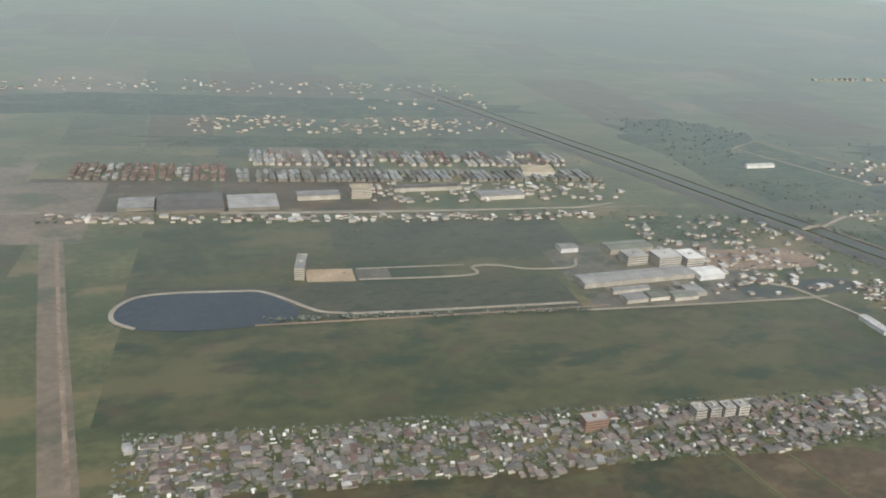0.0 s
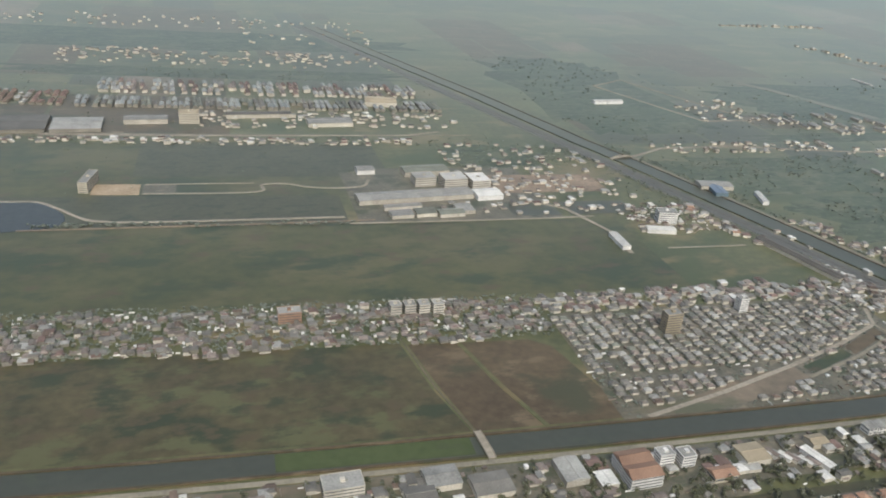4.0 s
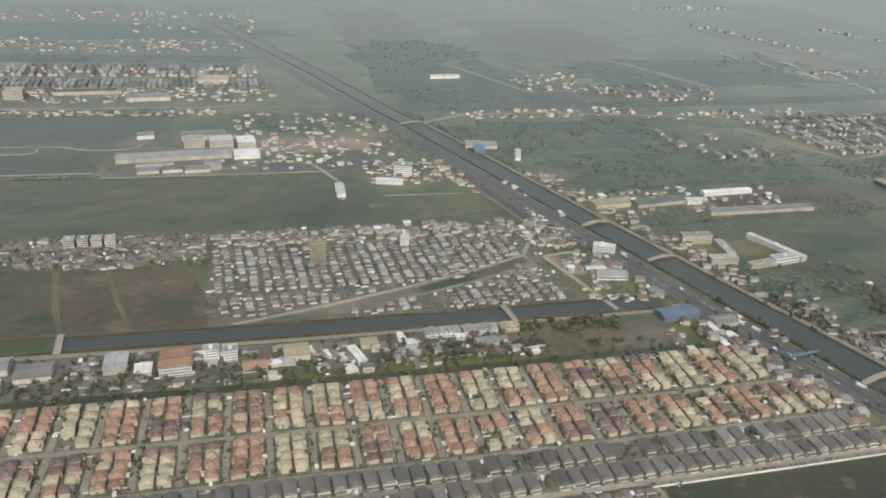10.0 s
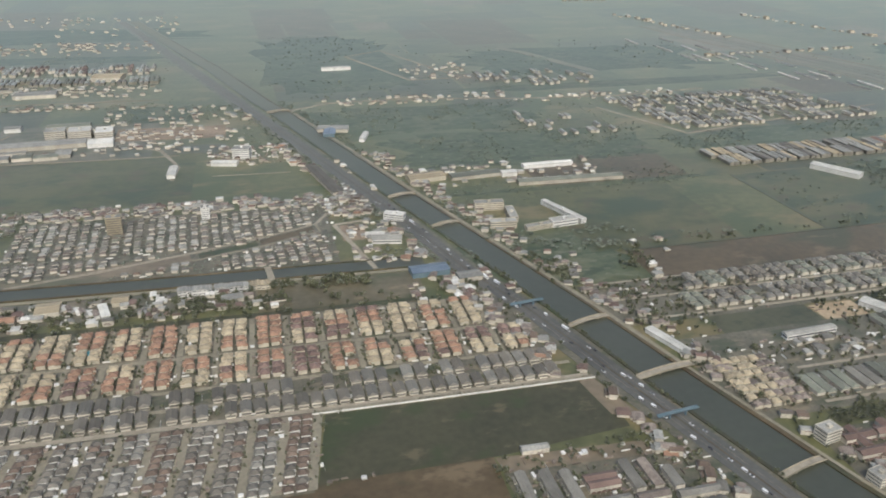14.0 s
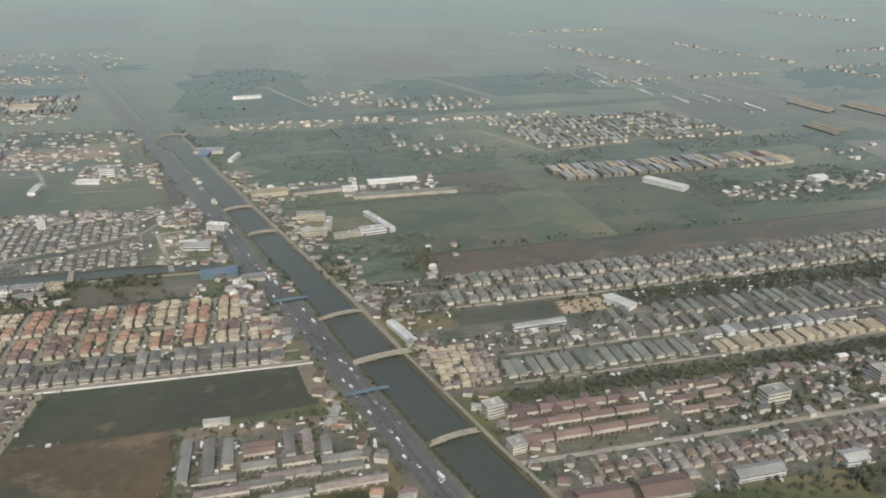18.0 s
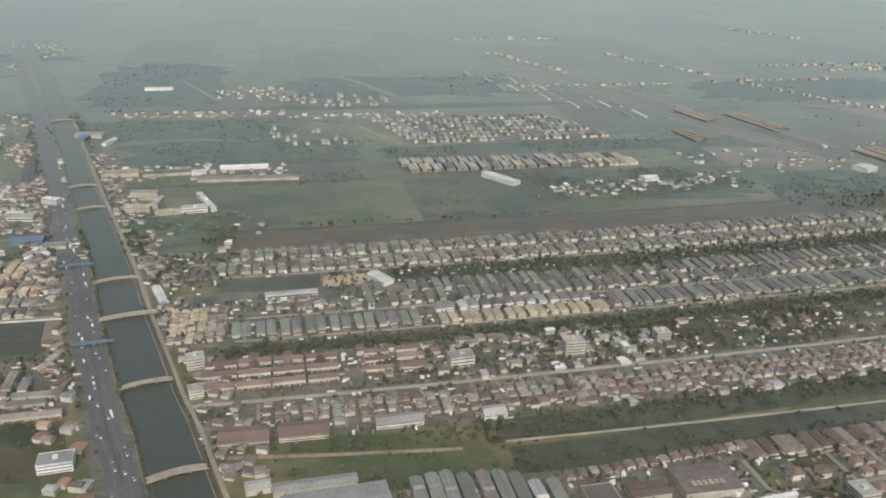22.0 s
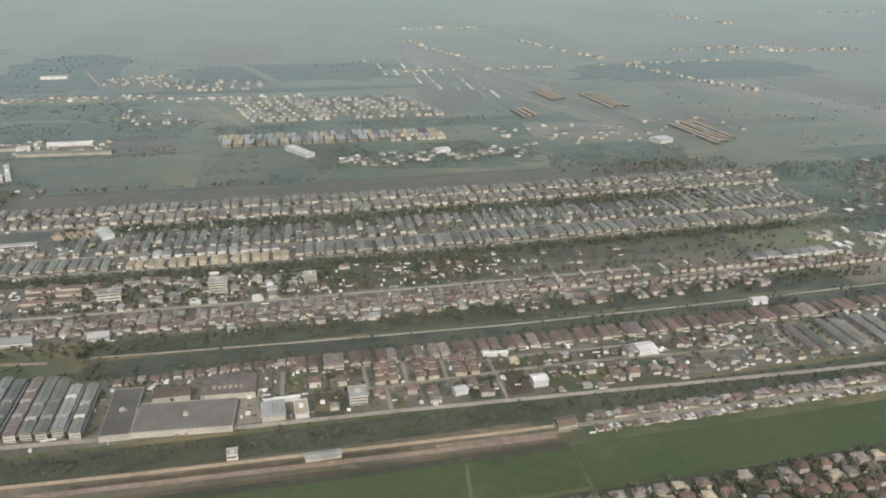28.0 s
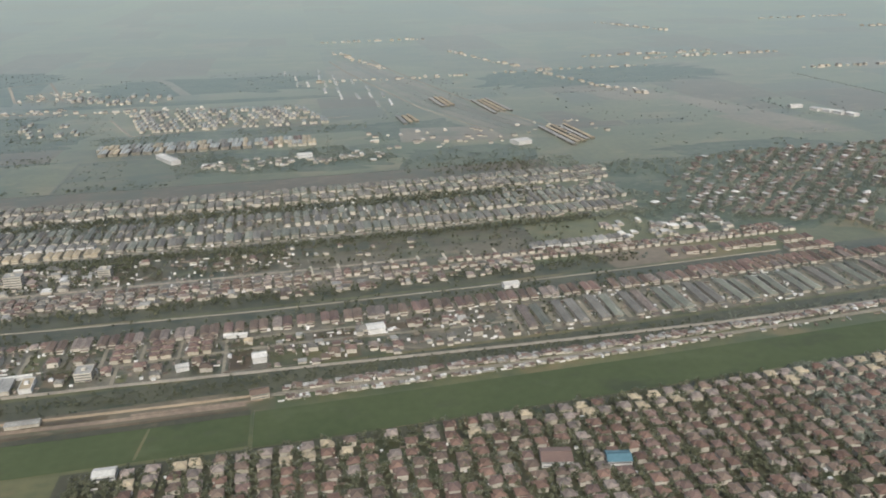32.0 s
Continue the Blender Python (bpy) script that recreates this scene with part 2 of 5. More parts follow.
RUBBER = mat("rubber", (0.02, 0.02, 0.02), (0.04, 0.04, 0.04), 0.8, 1.0, 5.0)
# emission stands in for horizon haze and brightens low-angle reflections
HAZE = bpy.data.materials.new("haze_glow")
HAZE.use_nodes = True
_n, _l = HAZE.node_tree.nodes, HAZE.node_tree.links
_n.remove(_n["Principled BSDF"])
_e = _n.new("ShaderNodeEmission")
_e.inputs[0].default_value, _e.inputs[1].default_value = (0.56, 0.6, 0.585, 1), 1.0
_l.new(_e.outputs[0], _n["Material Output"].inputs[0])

# ---- kit ----


def survey(x, y):
    """The true place of a point of the plan sheet, which is slightly bowed (kilometres inside)."""
    u, v = min(max(x, -450), 2900) / 1000, min(max(y, -750), 1900) / 1000
    return (x + 1000 * (- 0.0333 + 0.0193 * u + 0.0708 * v - 0.0041 * u * u - 0.0299 * u * v - 0.0101 * v * v),
            y + 1000 * (0.0499 - 0.0898 * u - 0.0009 * v + 0.0278 * u * u - 0.0238 * u * v - 0.0099 * v * v))


def cut_up(pts, step=60.0, closed=True):
    """A line of plan points with more points between, at their true places."""
    out = []
    for (x0, y0), (x1, y1) in zip(pts, pts[1:] + pts[:1] if closed else pts[1:]):
        n = max(1, int(math.hypot(x1 - x0, y1 - y0) / step))
        out += [survey(x0 + (x1 - x0) * k / n, y0 + (y1 - y0) * k / n) for k in range(n)]
    return out if closed else out + [survey(*pts[-1])]


class Soup:
    """Faces gathered into one mesh."""

    def __init__(self):
        self.v, self.f = [], []

    def face(self, *pts):
        k = len(self.v)
        self.v += pts
        self.f.append(tuple(range(k, k + len(pts))))

    def add(self, pts, faces):
        k = len(self.v)
        self.v += pts
        self.f += [tuple(k + i for i in f) for f in faces]

    def box(self, x0, y0, z0, x1, y1, z1, bottom=False):
        p = [(x0, y0, z0), (x1, y0, z0), (x1, y1, z0), (x0, y1, z0), (x0, y0, z1), (x1, y0, z1), (x1, y1, z1), (x0, y1, z1)]
        self.add(p, [(4, 5, 6, 7), (0, 1, 5, 4), (1, 2, 6, 5), (2, 3, 7, 6), (3, 0, 4, 7)] + ([(3, 2, 1, 0)] if bottom else []))

    def hip(self, x0, y0, x1, y1, z, h, ridge=0.5, eave=0.25):
        """A hipped roof with a fascia; the ridge runs along the longer side; ridge: how far in the hips start (0: a gable)."""
        w, d = x1 - x0, y1 - y0
        p = [(x0, y0, z), (x1, y0, z), (x1, y1, z), (x0, y1, z)]
        p += [(a, b, z + eave) for a, b, _ in p]
        if w >= d:
            i, m = ridge * d, (y0 + y1) / 2
            p += [(x0 + i, m, z + h), (x1 - i, m, z + h)]
            top = [(4, 5, 9, 8), (5, 6, 9), (6, 7, 8, 9), (7, 4, 8)]
        else:
            i, m = ridge * w, (x0 + x1) / 2
            p += [(m, y0 + i, z + h), (m, y1 - i, z + h)]
            top = [(4, 5, 8), (5, 6, 9, 8), (6, 7, 9), (7, 4, 8, 9)]
        self.add(p, top + [(0, 1, 5, 4), (1, 2, 6, 5), (2, 3, 7, 6), (3, 0, 4, 7), (3, 2, 1, 0)])

    def mesh(self, name, material):
        me = bpy.data.meshes.new(name)
        me.from_pydata([(x * SCALE, y * SCALE, z * SCALE) for x, y, z in self.v], [], self.f)
        me.materials.append(material)
        return me


def part(name, me, parent, label=""):
    ob = new(name, me)
    ob.parent = parent
    return tagged(ob, label)


def setting(name, soup, material, label, kind="structure"):
    return tagged(new(name, soup.mesh(name, material)), label, name.replace("_", " "), kind=kind)


sheets, lanes, plots, open_land = [], [], [], []


def is_free(x, y, room=4.0):
    """Whether a plan point keeps clear of the roads and the larger buildings."""
    for x0, y0, x1, y1, half in lanes:
        dx, dy = x1 - x0, y1 - y0
        u = min(1.0, max(0.0, ((x - x0) * dx + (y - y0) * dy) / (dx * dx + dy * dy + 1e-9)))
        if (x - x0 - u * dx) ** 2 + (y - y0 - u * dy) ** 2 < (half + room) ** 2:
            return False
    for poly in open_land:
        inside = False
        for (x0, y0), (x1, y1) in zip(poly, poly[1:] + poly[:1]):
            if (y0 > y) != (y1 > y) and x < x0 + (x1 - x0) * (y - y0) / (y1 - y0):
                inside = not inside
        if inside:
            return False
    return all(abs(x - px) > pw + room or abs(y - py) > pd + room for px, py, pw, pd in plots)


def layer(pts, z, room=0.0):
    """The height of a sheet of ground: a later one lies over an earlier one of the same height."""
    xs, ys = [p[0] for p in pts], [p[1] for p in pts]
    x0, x1, y0, y1 = min(xs) - room, max(xs) + room, min(ys) - room, max(ys) + room
    near = [s[4] for s in sheets if s[0] < x1 and s[1] > x0 and s[2] < y1 and s[3] > y0]
    while any(abs(z - h) < 0.011 for h in near):
        z += 0.012
    sheets.append((x0, x1, y0, y1, z))
    return z


def polygon(name, pts, z, material, label):
    s = Soup()
    z = layer(pts, z)
    s.face(*[(x, y, z) for x, y in (cut_up(list(pts)) if max(abs(x) + abs(y) for x, y in pts) < 9000 else pts)])
    return setting(name, s, material, label)


def rect(name, x0, y0, x1, y1, z, material, label):
    return polygon(name, [(x0, y0), (x1, y0), (x1, y1), (x0, y1)], z, material, label)


def ribbon(name, pts, width, z, material, label, thick=0.2, smooth=0):
    """A strip of that width along a line of points, raised over the ground by its own thickness."""
    broad = width if callable(width) else lambda y: width
    z = layer(pts, z, max(broad(p[1]) for p in pts) / 2)
    if name in ("road", "path", "side_road", "canal"):
        lanes.extend((*p, *q, broad(p[1]) / 2) for p, q in zip(pts, pts[1:]))
    if not smooth:
        pts = cut_up(list(pts), 60.0, False)
    pts = [Vector(p) for p in pts]
    if smooth:
        ext = [pts[0] * 2 - pts[1], *pts, pts[-1] * 2 - pts[-2]]
        fine = []
        for i in range(1, len(ext) - 2):
            a, b, c, d = ext[i - 1 : i + 3]
            for k in range(smooth):
                u = k / smooth
                fine.append(0.5 * (2 * b + (c - a) * u + (2 * a - 5 * b + 4 * c - d) * u * u + (3 * b - a - 3 * c + d) * u**3))
        pts = [Vector(survey(*p)) for p in fine + [pts[-1]]]
    s, left, right = Soup(), [], []
    for i, p in enumerate(pts):
        d = (pts[min(i + 1, len(pts) - 1)] - pts[max(i - 1, 0)]).normalized()
        n = Vector((-d.y, d.x)) * broad(p.y) / 2
        left.append(p + n)
        right.append(p - n)
    for i in range(len(pts) - 1):
        a, b, c, d = left[i], left[i + 1], right[i + 1], right[i]
        s.face((a.x, a.y, z), (d.x, d.y, z), (c.x, c.y, z), (b.x, b.y, z))
        s.face((a.x, a.y, z), (b.x, b.y, z), (b.x, b.y, z - thick), (a.x, a.y, z - thick))
        s.face((d.x, d.y, z - thick), (c.x, c.y, z - thick), (c.x, c.y, z), (d.x, d.y, z))
    return setting(name, s, material, label)


rng = random.Random(7)
ROOFS = {
    "O": (R_ORANGE, "orange-tiled"), "R": (R_RED, "red-brown tiled"), "C": (R_CREAM, "cream-tiled"), "G": (R_GREY, "grey-tiled"),
    "D": (R_DARK, "dark grey tiled"), "B": (R_BROWN, "brown-tiled"), "W": (R_WHITE, "white sheet"), "P": (R_PALE, "pale sheet-metal"),
    "E": (R_GREEN, "grey-green tiled"), "U": (R_BLUE, "blue sheet-metal"), "S": (R_RUST, "weathered rusty"),
    "M": (R_MAROON, "dull maroon tiled"), "H": (R_OLIVE_HAZED, "haze-paled sheet"),
}


def house_shape(kind, seed):
    """Walls and roof of one house type, about its middle, front towards -y."""
    r = random.Random(seed)
    wall, roof, porch, wing = Soup(), Soup(), Soup(), Soup()
    if kind == "villa":  # two-storey, cross-hipped with a porch wing
        w, d, h = 9.6 + r.random(), 9.4 + r.random(), 5.6
        s = r.choice((-1, 1))
        wall.box(-w / 2, -d / 2 + 1, 0, w / 2, d / 2, h)
        roof.hip(-w / 2 - 0.7, -d / 2 + 0.3, w / 2 + 0.7, d / 2 + 0.7, h, 2.7, 0.46)
        x0, x1 = sorted((s * 0.4, s * (w / 2 + 0.3)))
        wall.box(x0, -d / 2 - 1.6, 0, x1, -d / 2 + 1, 4.6)
        wing.hip(x0 - 0.6, -d / 2 - 2.3, x1 + 0.6, -d / 2 + 3.4, h - 0.7, 2.3, 0.46)
        x0, x1 = sorted((-s * 0.6, -s * (w / 2 + 0.2)))
        wall.box(x0 + 0.2, -d / 2 - 1.2, 0, x0 + 0.5, -d / 2 - 0.9, 2.6)
        porch.hip(x0, -d / 2 - 1.8, x1, -d / 2 + 0.9, 2.6, 1.0, 0.4)
    elif kind == "hip":  # plain bungalow
        w, d, h = 8 + 1.5 * r.random(), 9 + 2 * r.random(), 3.2 + 2.2 * r.random()
        wall.box(-w / 2, -d / 2, 0, w / 2, d / 2, h)
        roof.hip(-w / 2 - 0.6, -d / 2 - 0.6, w / 2 + 0.6, d / 2 + 0.6, h, 2.3, 0.45)
        wall.box(-w / 4, -d / 2 - 1.9, 0, -w / 4 + 0.3, -d / 2 - 1.6, 2.4)
        porch.hip(-w / 4 - 0.4, -d / 2 - 2.3, w / 4 + 0.4, -d / 2 - 0.3, 2.4, 0.9, 0.4)
    elif kind == "duplex":  # long gabled pair
        w, d, h = 11.4, 17.0 + r.random(), 5.2
        wall.box(-w / 2, -d / 2, 0, w / 2, d / 2, h)
        roof.hip(-w / 2 - 0.6, -d / 2 - 0.7, w / 2 + 0.6, d / 2 + 0.7, h, 3.0, 0.12)
        wall.box(-w / 2 + 1, -d / 2 - 2.4, 0, w / 2 - 1, -d / 2, 2.8)
        porch.hip(-w / 2 + 0.6, -d / 2 - 2.9, w / 2 - 0.6, -d / 2 - 0.5, 2.8, 0.8, 0.2)
    elif kind == "terrace":  # a row of narrow town houses, ridge along the row
        w, d, h = 8.5, 30.0, 5.4 + r.random()
        wall.box(-w / 2, -d / 2, 0, w / 2, d / 2, h)
        roof.hip(-w / 2 - 0.6, -d / 2 - 0.3, w / 2 + 0.6, d / 2 + 0.3, h, 2.2, 0.0)
        for k in range(6):
            y = -d / 2 + 5 * k + 0.9
            wall.box(-w / 2 - 2.6, y, 0, -w / 2, y + 0.2, 2.4)
            roof.hip(-w / 2 - 3.0, y - 0.4, -w / 2 - 0.6, y + 3.6, 2.4 + 0.1 * (k % 2), 0.5, 0.3)
    elif kind == "shack":  # lean-to roofs of several heights
        w, d, h = 6 + 3 * r.random(), 7 + 4 * r.random(), 2.8 + 3.4 * r.random()
        wall.box(-w / 2, -d / 2, 0, w / 2, d / 2, h)
        roof.hip(-w / 2 - 0.5, -d / 2 - 0.5, w / 2 + 0.5, d / 2 + 0.5, h, 0.9 + 1.5 * r.random(), r.choice((0.0, 0.0, 0.3)))
        wall.box(w / 2, -d / 2 + 0.5, 0, w / 2 + 2.6, d / 4, 2.4)
        porch.hip(w / 2 - 0.1, -d / 2, w / 2 + 3.0, d / 4 + 0.4, 2.4, 0.6, 0.1)
    else:  # "shed": long low-pitched hall
        w, d, h = 12.0, 30.0, 5.0
        wall.box(-w / 2, -d / 2, 0, w / 2, d / 2, h)
        roof.hip(-w / 2 - 0.5, -d / 2 - 0.5, w / 2 + 0.5, d / 2 + 0.5, h, 1.8, 0.0)
        wing.box(-0.8, -d / 2 + 2, h + 1.7, 0.8, d / 2 - 2, h + 2.3)
    return wall, [(n, s) for n, s in (("roof", roof), ("wing_roof" if kind == "villa" else "ridge_vent", wing), ("porch_roof", porch)) if s.f]


TITLES = {"villa": "two-storey house with a {} cross-hipped roof", "hip": "small rendered house under a {} hipped roof",
          "duplex": "semi-detached house with a long {} roof", "terrace": "row of joined town houses under one {} roof",
          "shack": "small patched house with a {} roof", "shed": "long low hall with a {} roof"}
shapes, meshes, orders = {}, {}, {}


def order(group, kind, roof, x, y, turn=0.0, scale=1.0, wall=None, stretch=1.0):
    """Ask for a house; those of a group past three hundred are joined."""
    orders.setdefault(group, []).append((kind, roof, rng.randrange(4), x, y, turn + rng.gauss(0, 1.0), scale * (1 + rng.gauss(0, 0.03)), wall or WALLM, stretch))


def stand(x, y, z=0.0, turn=0.0, sx=1.0, sy=1.0, sz=1.0):
    """A place in life-size metres as a matrix of the model."""
    x, y = survey(x, y)
    return Matrix.Translation((x * SCALE, y * SCALE, z * SCALE)) @ Matrix.Rotation(radians(turn), 4, "Z") @ Matrix.Diagonal((sx, sy, sz, 1))


NAMES = {"villa": "villa", "hip": "bungalow", "duplex": "duplex_house", "terrace": "terrace", "shack": "cottage", "shed": "hall"}
CAPS = {"villa": 300, "hip": 300, "duplex": 300, "terrace": 300, "shack": 300, "shed": 60}


def build_orders():
    """Each group gives its nearest houses as things, by its share of its kind's number; the rest are joined."""
    total = {}
    for jobs in orders.values():
        for j in jobs:
            total[j[0]] = total.get(j[0], 0) + 1
    for group, jobs in orders.items():
        room = {"villa": 3.5, "duplex": 3.0, "terrace": 2.0, "hip": 2.5, "shack": 2.0, "shed": -5.0}[jobs[0][0]]
        jobs = [j for j in jobs if is_free(j[3], j[4], room)]
        if not jobs:
            continue
        jobs.sort(key=lambda j: j[4] + 0.54 * j[3])
        kind = jobs[0][0]
        cap = len(jobs) * min(1.0, CAPS[kind] / total[kind])
        rest, ids, mats = Soup(), [], []
        for n, (kind, roof, seed, x, y, turn, scale, wallm, stretch) in enumerate(jobs):
            if (kind, seed) not in shapes:
                shapes[kind, seed] = house_shape(kind, seed)
            wall, top = shapes[kind, seed]
            m = stand(x, y, 0.0, turn, scale, scale * stretch, scale)
            if n < cap:
                if (kind, seed, wallm.name) not in meshes:
                    meshes[kind, seed, wallm.name] = wall.mesh(kind, wallm)
                ob = new(NAMES[kind], meshes[kind, seed, wallm.name])
                ob.matrix_basis = m
                tagged(ob, TITLES[kind].format(ROOFS[roof][1]), "hall" if kind == "shed" else "house", group)
                for what, soup in top:
                    if (kind, seed, roof, what) not in meshes:
                        meshes[kind, seed, roof, what] = soup.mesh(what, ROOFS[roof][0])
                    part(what, meshes[kind, seed, roof, what], ob)
            else:
                for ma, soup in [(wallm, wall)] + [(ROOFS[roof][0], q) for _, q in top]:
                    if ma not in mats:
                        mats.append(ma)
                    a = np.array(soup.v) @ np.array(m.to_3x3()).T + np.array(m.translation) / SCALE
                    rest.add(a.tolist(), soup.f)
                    ids += [mats.index(ma)] * len(soup.f)
        if rest.f:
            me = rest.mesh("houses", mats[0])
            for ma in mats[1:]:
                me.materials.append(ma)
            me.polygons.foreach_set("material_index", ids)
            tagged(new("houses", me), "many more houses of the same quarter", "houses", group, kind="stuff")


def crown_shape(seed, leaves=110, leaf=0.95):
    r = random.Random(seed)
    lumps = [(Vector((r.gauss(0, 0.9), r.gauss(0, 0.9), 3.4 + r.gauss(0, 0.8))), 1.0 + 0.7 * r.random()) for _ in range(6)]
    s = Soup()
    for _ in range(leaves):
        c, rad = r.choice(lumps)
        d = Vector((r.gauss(0, 1), r.gauss(0, 1), r.gauss(0.25, 0.9))).normalized()
        p = c + d * rad * (0.75 + 0.35 * r.random())
        a = d.orthogonal().normalized()
        a.rotate(Matrix.Rotation(r.random() * 6.3, 3, d))
        d2 = (d + Vector((r.gauss(0, 0.5), r.gauss(0, 0.5), r.gauss(0, 0.5)))).normalized()
        a = (a - d2 * a.dot(d2)).normalized()
        b = d2.cross(a)
        u, v = leaf * (0.55 + 0.4 * r.random()), leaf * (0.45 + 0.35 * r.random())
        s.face(*[tuple(p + a * i * u + b * j * v) for i, j in ((-1, -0.6), (1, -0.5), (0.1, 1.1))])
    return s


def trunk_shape(seed):
    r = random.Random(seed + 50)
    s = Soup()

    def limb(p, q, a, b):
        d = (q - p).normalized()
        u = d.orthogonal().normalized()
        v = d.cross(u)
        ring = lambda c, w: [tuple(c + (u * math.cos(k * 1.257) + v * math.sin(k * 1.257)) * w) for k in range(5)]
        s.add(ring(p, a) + ring(q, b), [(k, (k + 1) % 5, 5 + (k + 1) % 5, 5 + k) for k in range(5)])

    fork = Vector((r.gauss(0, 0.1), r.gauss(0, 0.1), 2.0))
    limb(Vector((0, 0, 0)), fork, 0.22, 0.15)
    for k in range(4):
        limb(fork, fork + Vector((math.cos(k * 1.57 + r.random()) * 1.1, math.sin(k * 1.57 + r.random()) * 1.1, 1.1 + r.random())), 0.12, 0.05)
    return s


CROWNS = [crown_shape(k) for k in range(5)]
TRUNKS = [trunk_shape(k) for k in range(5)]
CROWN_M = [c.mesh("crown", LEAF) for c in CROWNS]
TRUNK_M = [c.mesh("trunk", BARK) for c in TRUNKS]
CROWN_NEAR = [(np.array(c.v), c.f) for c in (crown_shape(k, 88, 0.95) for k in range(30, 38))]
CROWN_A = [(np.array(c.v), c.f) for c in (crown_shape(k, 38, 1.5) for k in range(20, 28))]
CROWN_FAR = [(np.array(c.v), c.f) for c in (crown_shape(k, 17, 2.3) for k in range(40, 48))]
far_trees = {}
tree_count = [0]


def tree(x, y, size=1.0, thing=True, group="trees"):
    k = rng.randrange(5)
    if not is_free(x, y, 1.0):
        return
    turn, sx, sz = rng.random() * 6.28, size * (0.8 + 0.5 * rng.random()), size * (0.8 + 0.4 * rng.random())
    # crowns farther out are flattened to show fewer shaded sides
    m = stand(x, y, 0, math.degrees(turn), sx, sx, sz * (0.55 if y > 400 else 1.0))
    if thing and y < 640 and tree_count[0] < 300:
        tree_count[0] += 1
        ob = new("tree", TRUNK_M[k])
        ob.matrix_basis = m
        tagged(ob, "leafy dark green tree standing among fields and houses", "tree", group)
        part("crown", CROWN_M[k], ob)
        return
    # trees farther out take the pale leaf colour that stands in for haze
    s, a = far_trees.setdefault(HAZED_LEAF if y > 400 or x > 2600 else LEAF, Soup()), (CROWN_NEAR if y < -100 else CROWN_A if y < 640 else CROWN_FAR)[rng.randrange(8)]
    s.add((a[0] @ np.array(m.to_3x3()).T + np.array(m.translation) / SCALE).tolist(), a[1])


def trees_in(x0, y0, x1, y1, n, size=1.4, thing=False, group="trees", gap=0.0):
    for _ in range(n):
        x, y = rng.uniform(x0, x1), rng.uniform(y0, y1)
        if gap and noise.noise(Vector((x * gap, y * gap, 3.0))) < 0:
            continue
        tree(x, y, size * (0.7 + 0.6 * rng.random()), thing, group)


def trees_along(x0, y0, x1, y1, n, spread=3.0, size=1.3, thing=False, group="trees"):
    for k in range(n):
        u = (k + rng.random()) / n
        tree(x0 + (x1 - x0) * u + rng.gauss(0, spread), y0 + (y1 - y0) * u + rng.gauss(0, spread), size * (0.7 + 0.6 * rng.random()), thing, group)


def pick(letters):
    return rng.choice(letters)


def building(name, x, y, w, d, h, wallm, roofm, label, turn=0.0, floors=0, pitch=0.0, category="building", parapet=0.8, bays=0):
    """A larger building: walls, window bands a storey, and a flat parapeted or a pitched roof."""
    s = Soup()
    plots.append((x, y, w / 2, d / 2))
    s.box(-w / 2, -d / 2, 0, w / 2, d / 2, h)
    ob = tagged(new(name, s.mesh(name, wallm)), label if len(label.split()) > 3 else label + " on flat ground", category)
    ob.matrix_basis = stand(x, y, 0.0, turn)
    r, on_roof = Soup(), []
    if pitch:
        r.hip(-w / 2 - 0.6, -d / 2 - 0.6, w / 2 + 0.6, d / 2 + 0.6, h, pitch, 0.02)
        cap = Soup()
        if w >= d:
            cap.box(-w / 2, -0.5, h + pitch - 0.1, w / 2, 0.5, h + pitch + 0.25)
        else:
            cap.box(-0.5, -d / 2, h + pitch - 0.1, 0.5, d / 2, h + pitch + 0.25)
        on_roof.append(("ridge_cap", cap, roofm))
    else:
        r.box(-w / 2 - 0.2, -d / 2 - 0.2, h, w / 2 + 0.2, d / 2 + 0.2, h + 0.25)
        for x0, y0, x1, y1 in ((-w / 2 - 0.2, -d / 2 - 0.2, w / 2 + 0.2, -d / 2 + 0.2), (-w / 2 - 0.2, d / 2 - 0.2, w / 2 + 0.2, d / 2 + 0.2),
                               (-w / 2 - 0.2, -d / 2 + 0.2, -w / 2 + 0.2, d / 2 - 0.2), (w / 2 - 0.2, -d / 2 + 0.2, w / 2 + 0.2, d / 2 - 0.2)):
            edge = Soup()
            edge.box(x0, y0, h + 0.25, x1, y1, h + parapet)
            on_roof.append(("parapet", edge, wallm))
        head = Soup()
        head.box(-min(w, 8) / 4, -min(d, 8) / 4, h + 0.25, min(w, 8) / 4, min(d, 8) / 4, h + 2.6)
        on_roof.append(("stair_head", head, wallm))
        tank = Soup()
        tank.box(min(w, 8) / 4 + 0.6, -1, h + 0.25, min(w, 8) / 4 + 2.2, 0.6, h + 1.9)
        if w > 12:
            on_roof.append(("water_tank", tank, R_PALE))
    top = part("roof", r.mesh("roof", roofm), ob)
    for what, soup, m in on_roof:
        part(what, soup.mesh(what, m), top)
    for k in range(floors):
        z0, z1 = h * (k + 0.4) / floors, h * (k + 0.7) / floors
        for face in (-1, 1):
            s = Soup()
            s.box(-w / 2 + 0.8, face * d / 2 - 0.08, z0, w / 2 - 0.8, face * d / 2 + 0.08, z1, True)
            part("window_band", s.mesh("window_band", GLASS), ob)
            s = Soup()
            s.box(face * w / 2 - 0.08, -d / 2 + 0.9, z0, face * w / 2 + 0.08, d / 2 - 0.9, z1, True)
            part("window_band", s.mesh("window_band", GLASS), ob)
    return ob

# ---- ground, water, roads ----
rect("ground", -16000, -9000, 18000, 14000, 0.0, GRASS, "wide flat plain of rough green grassland")
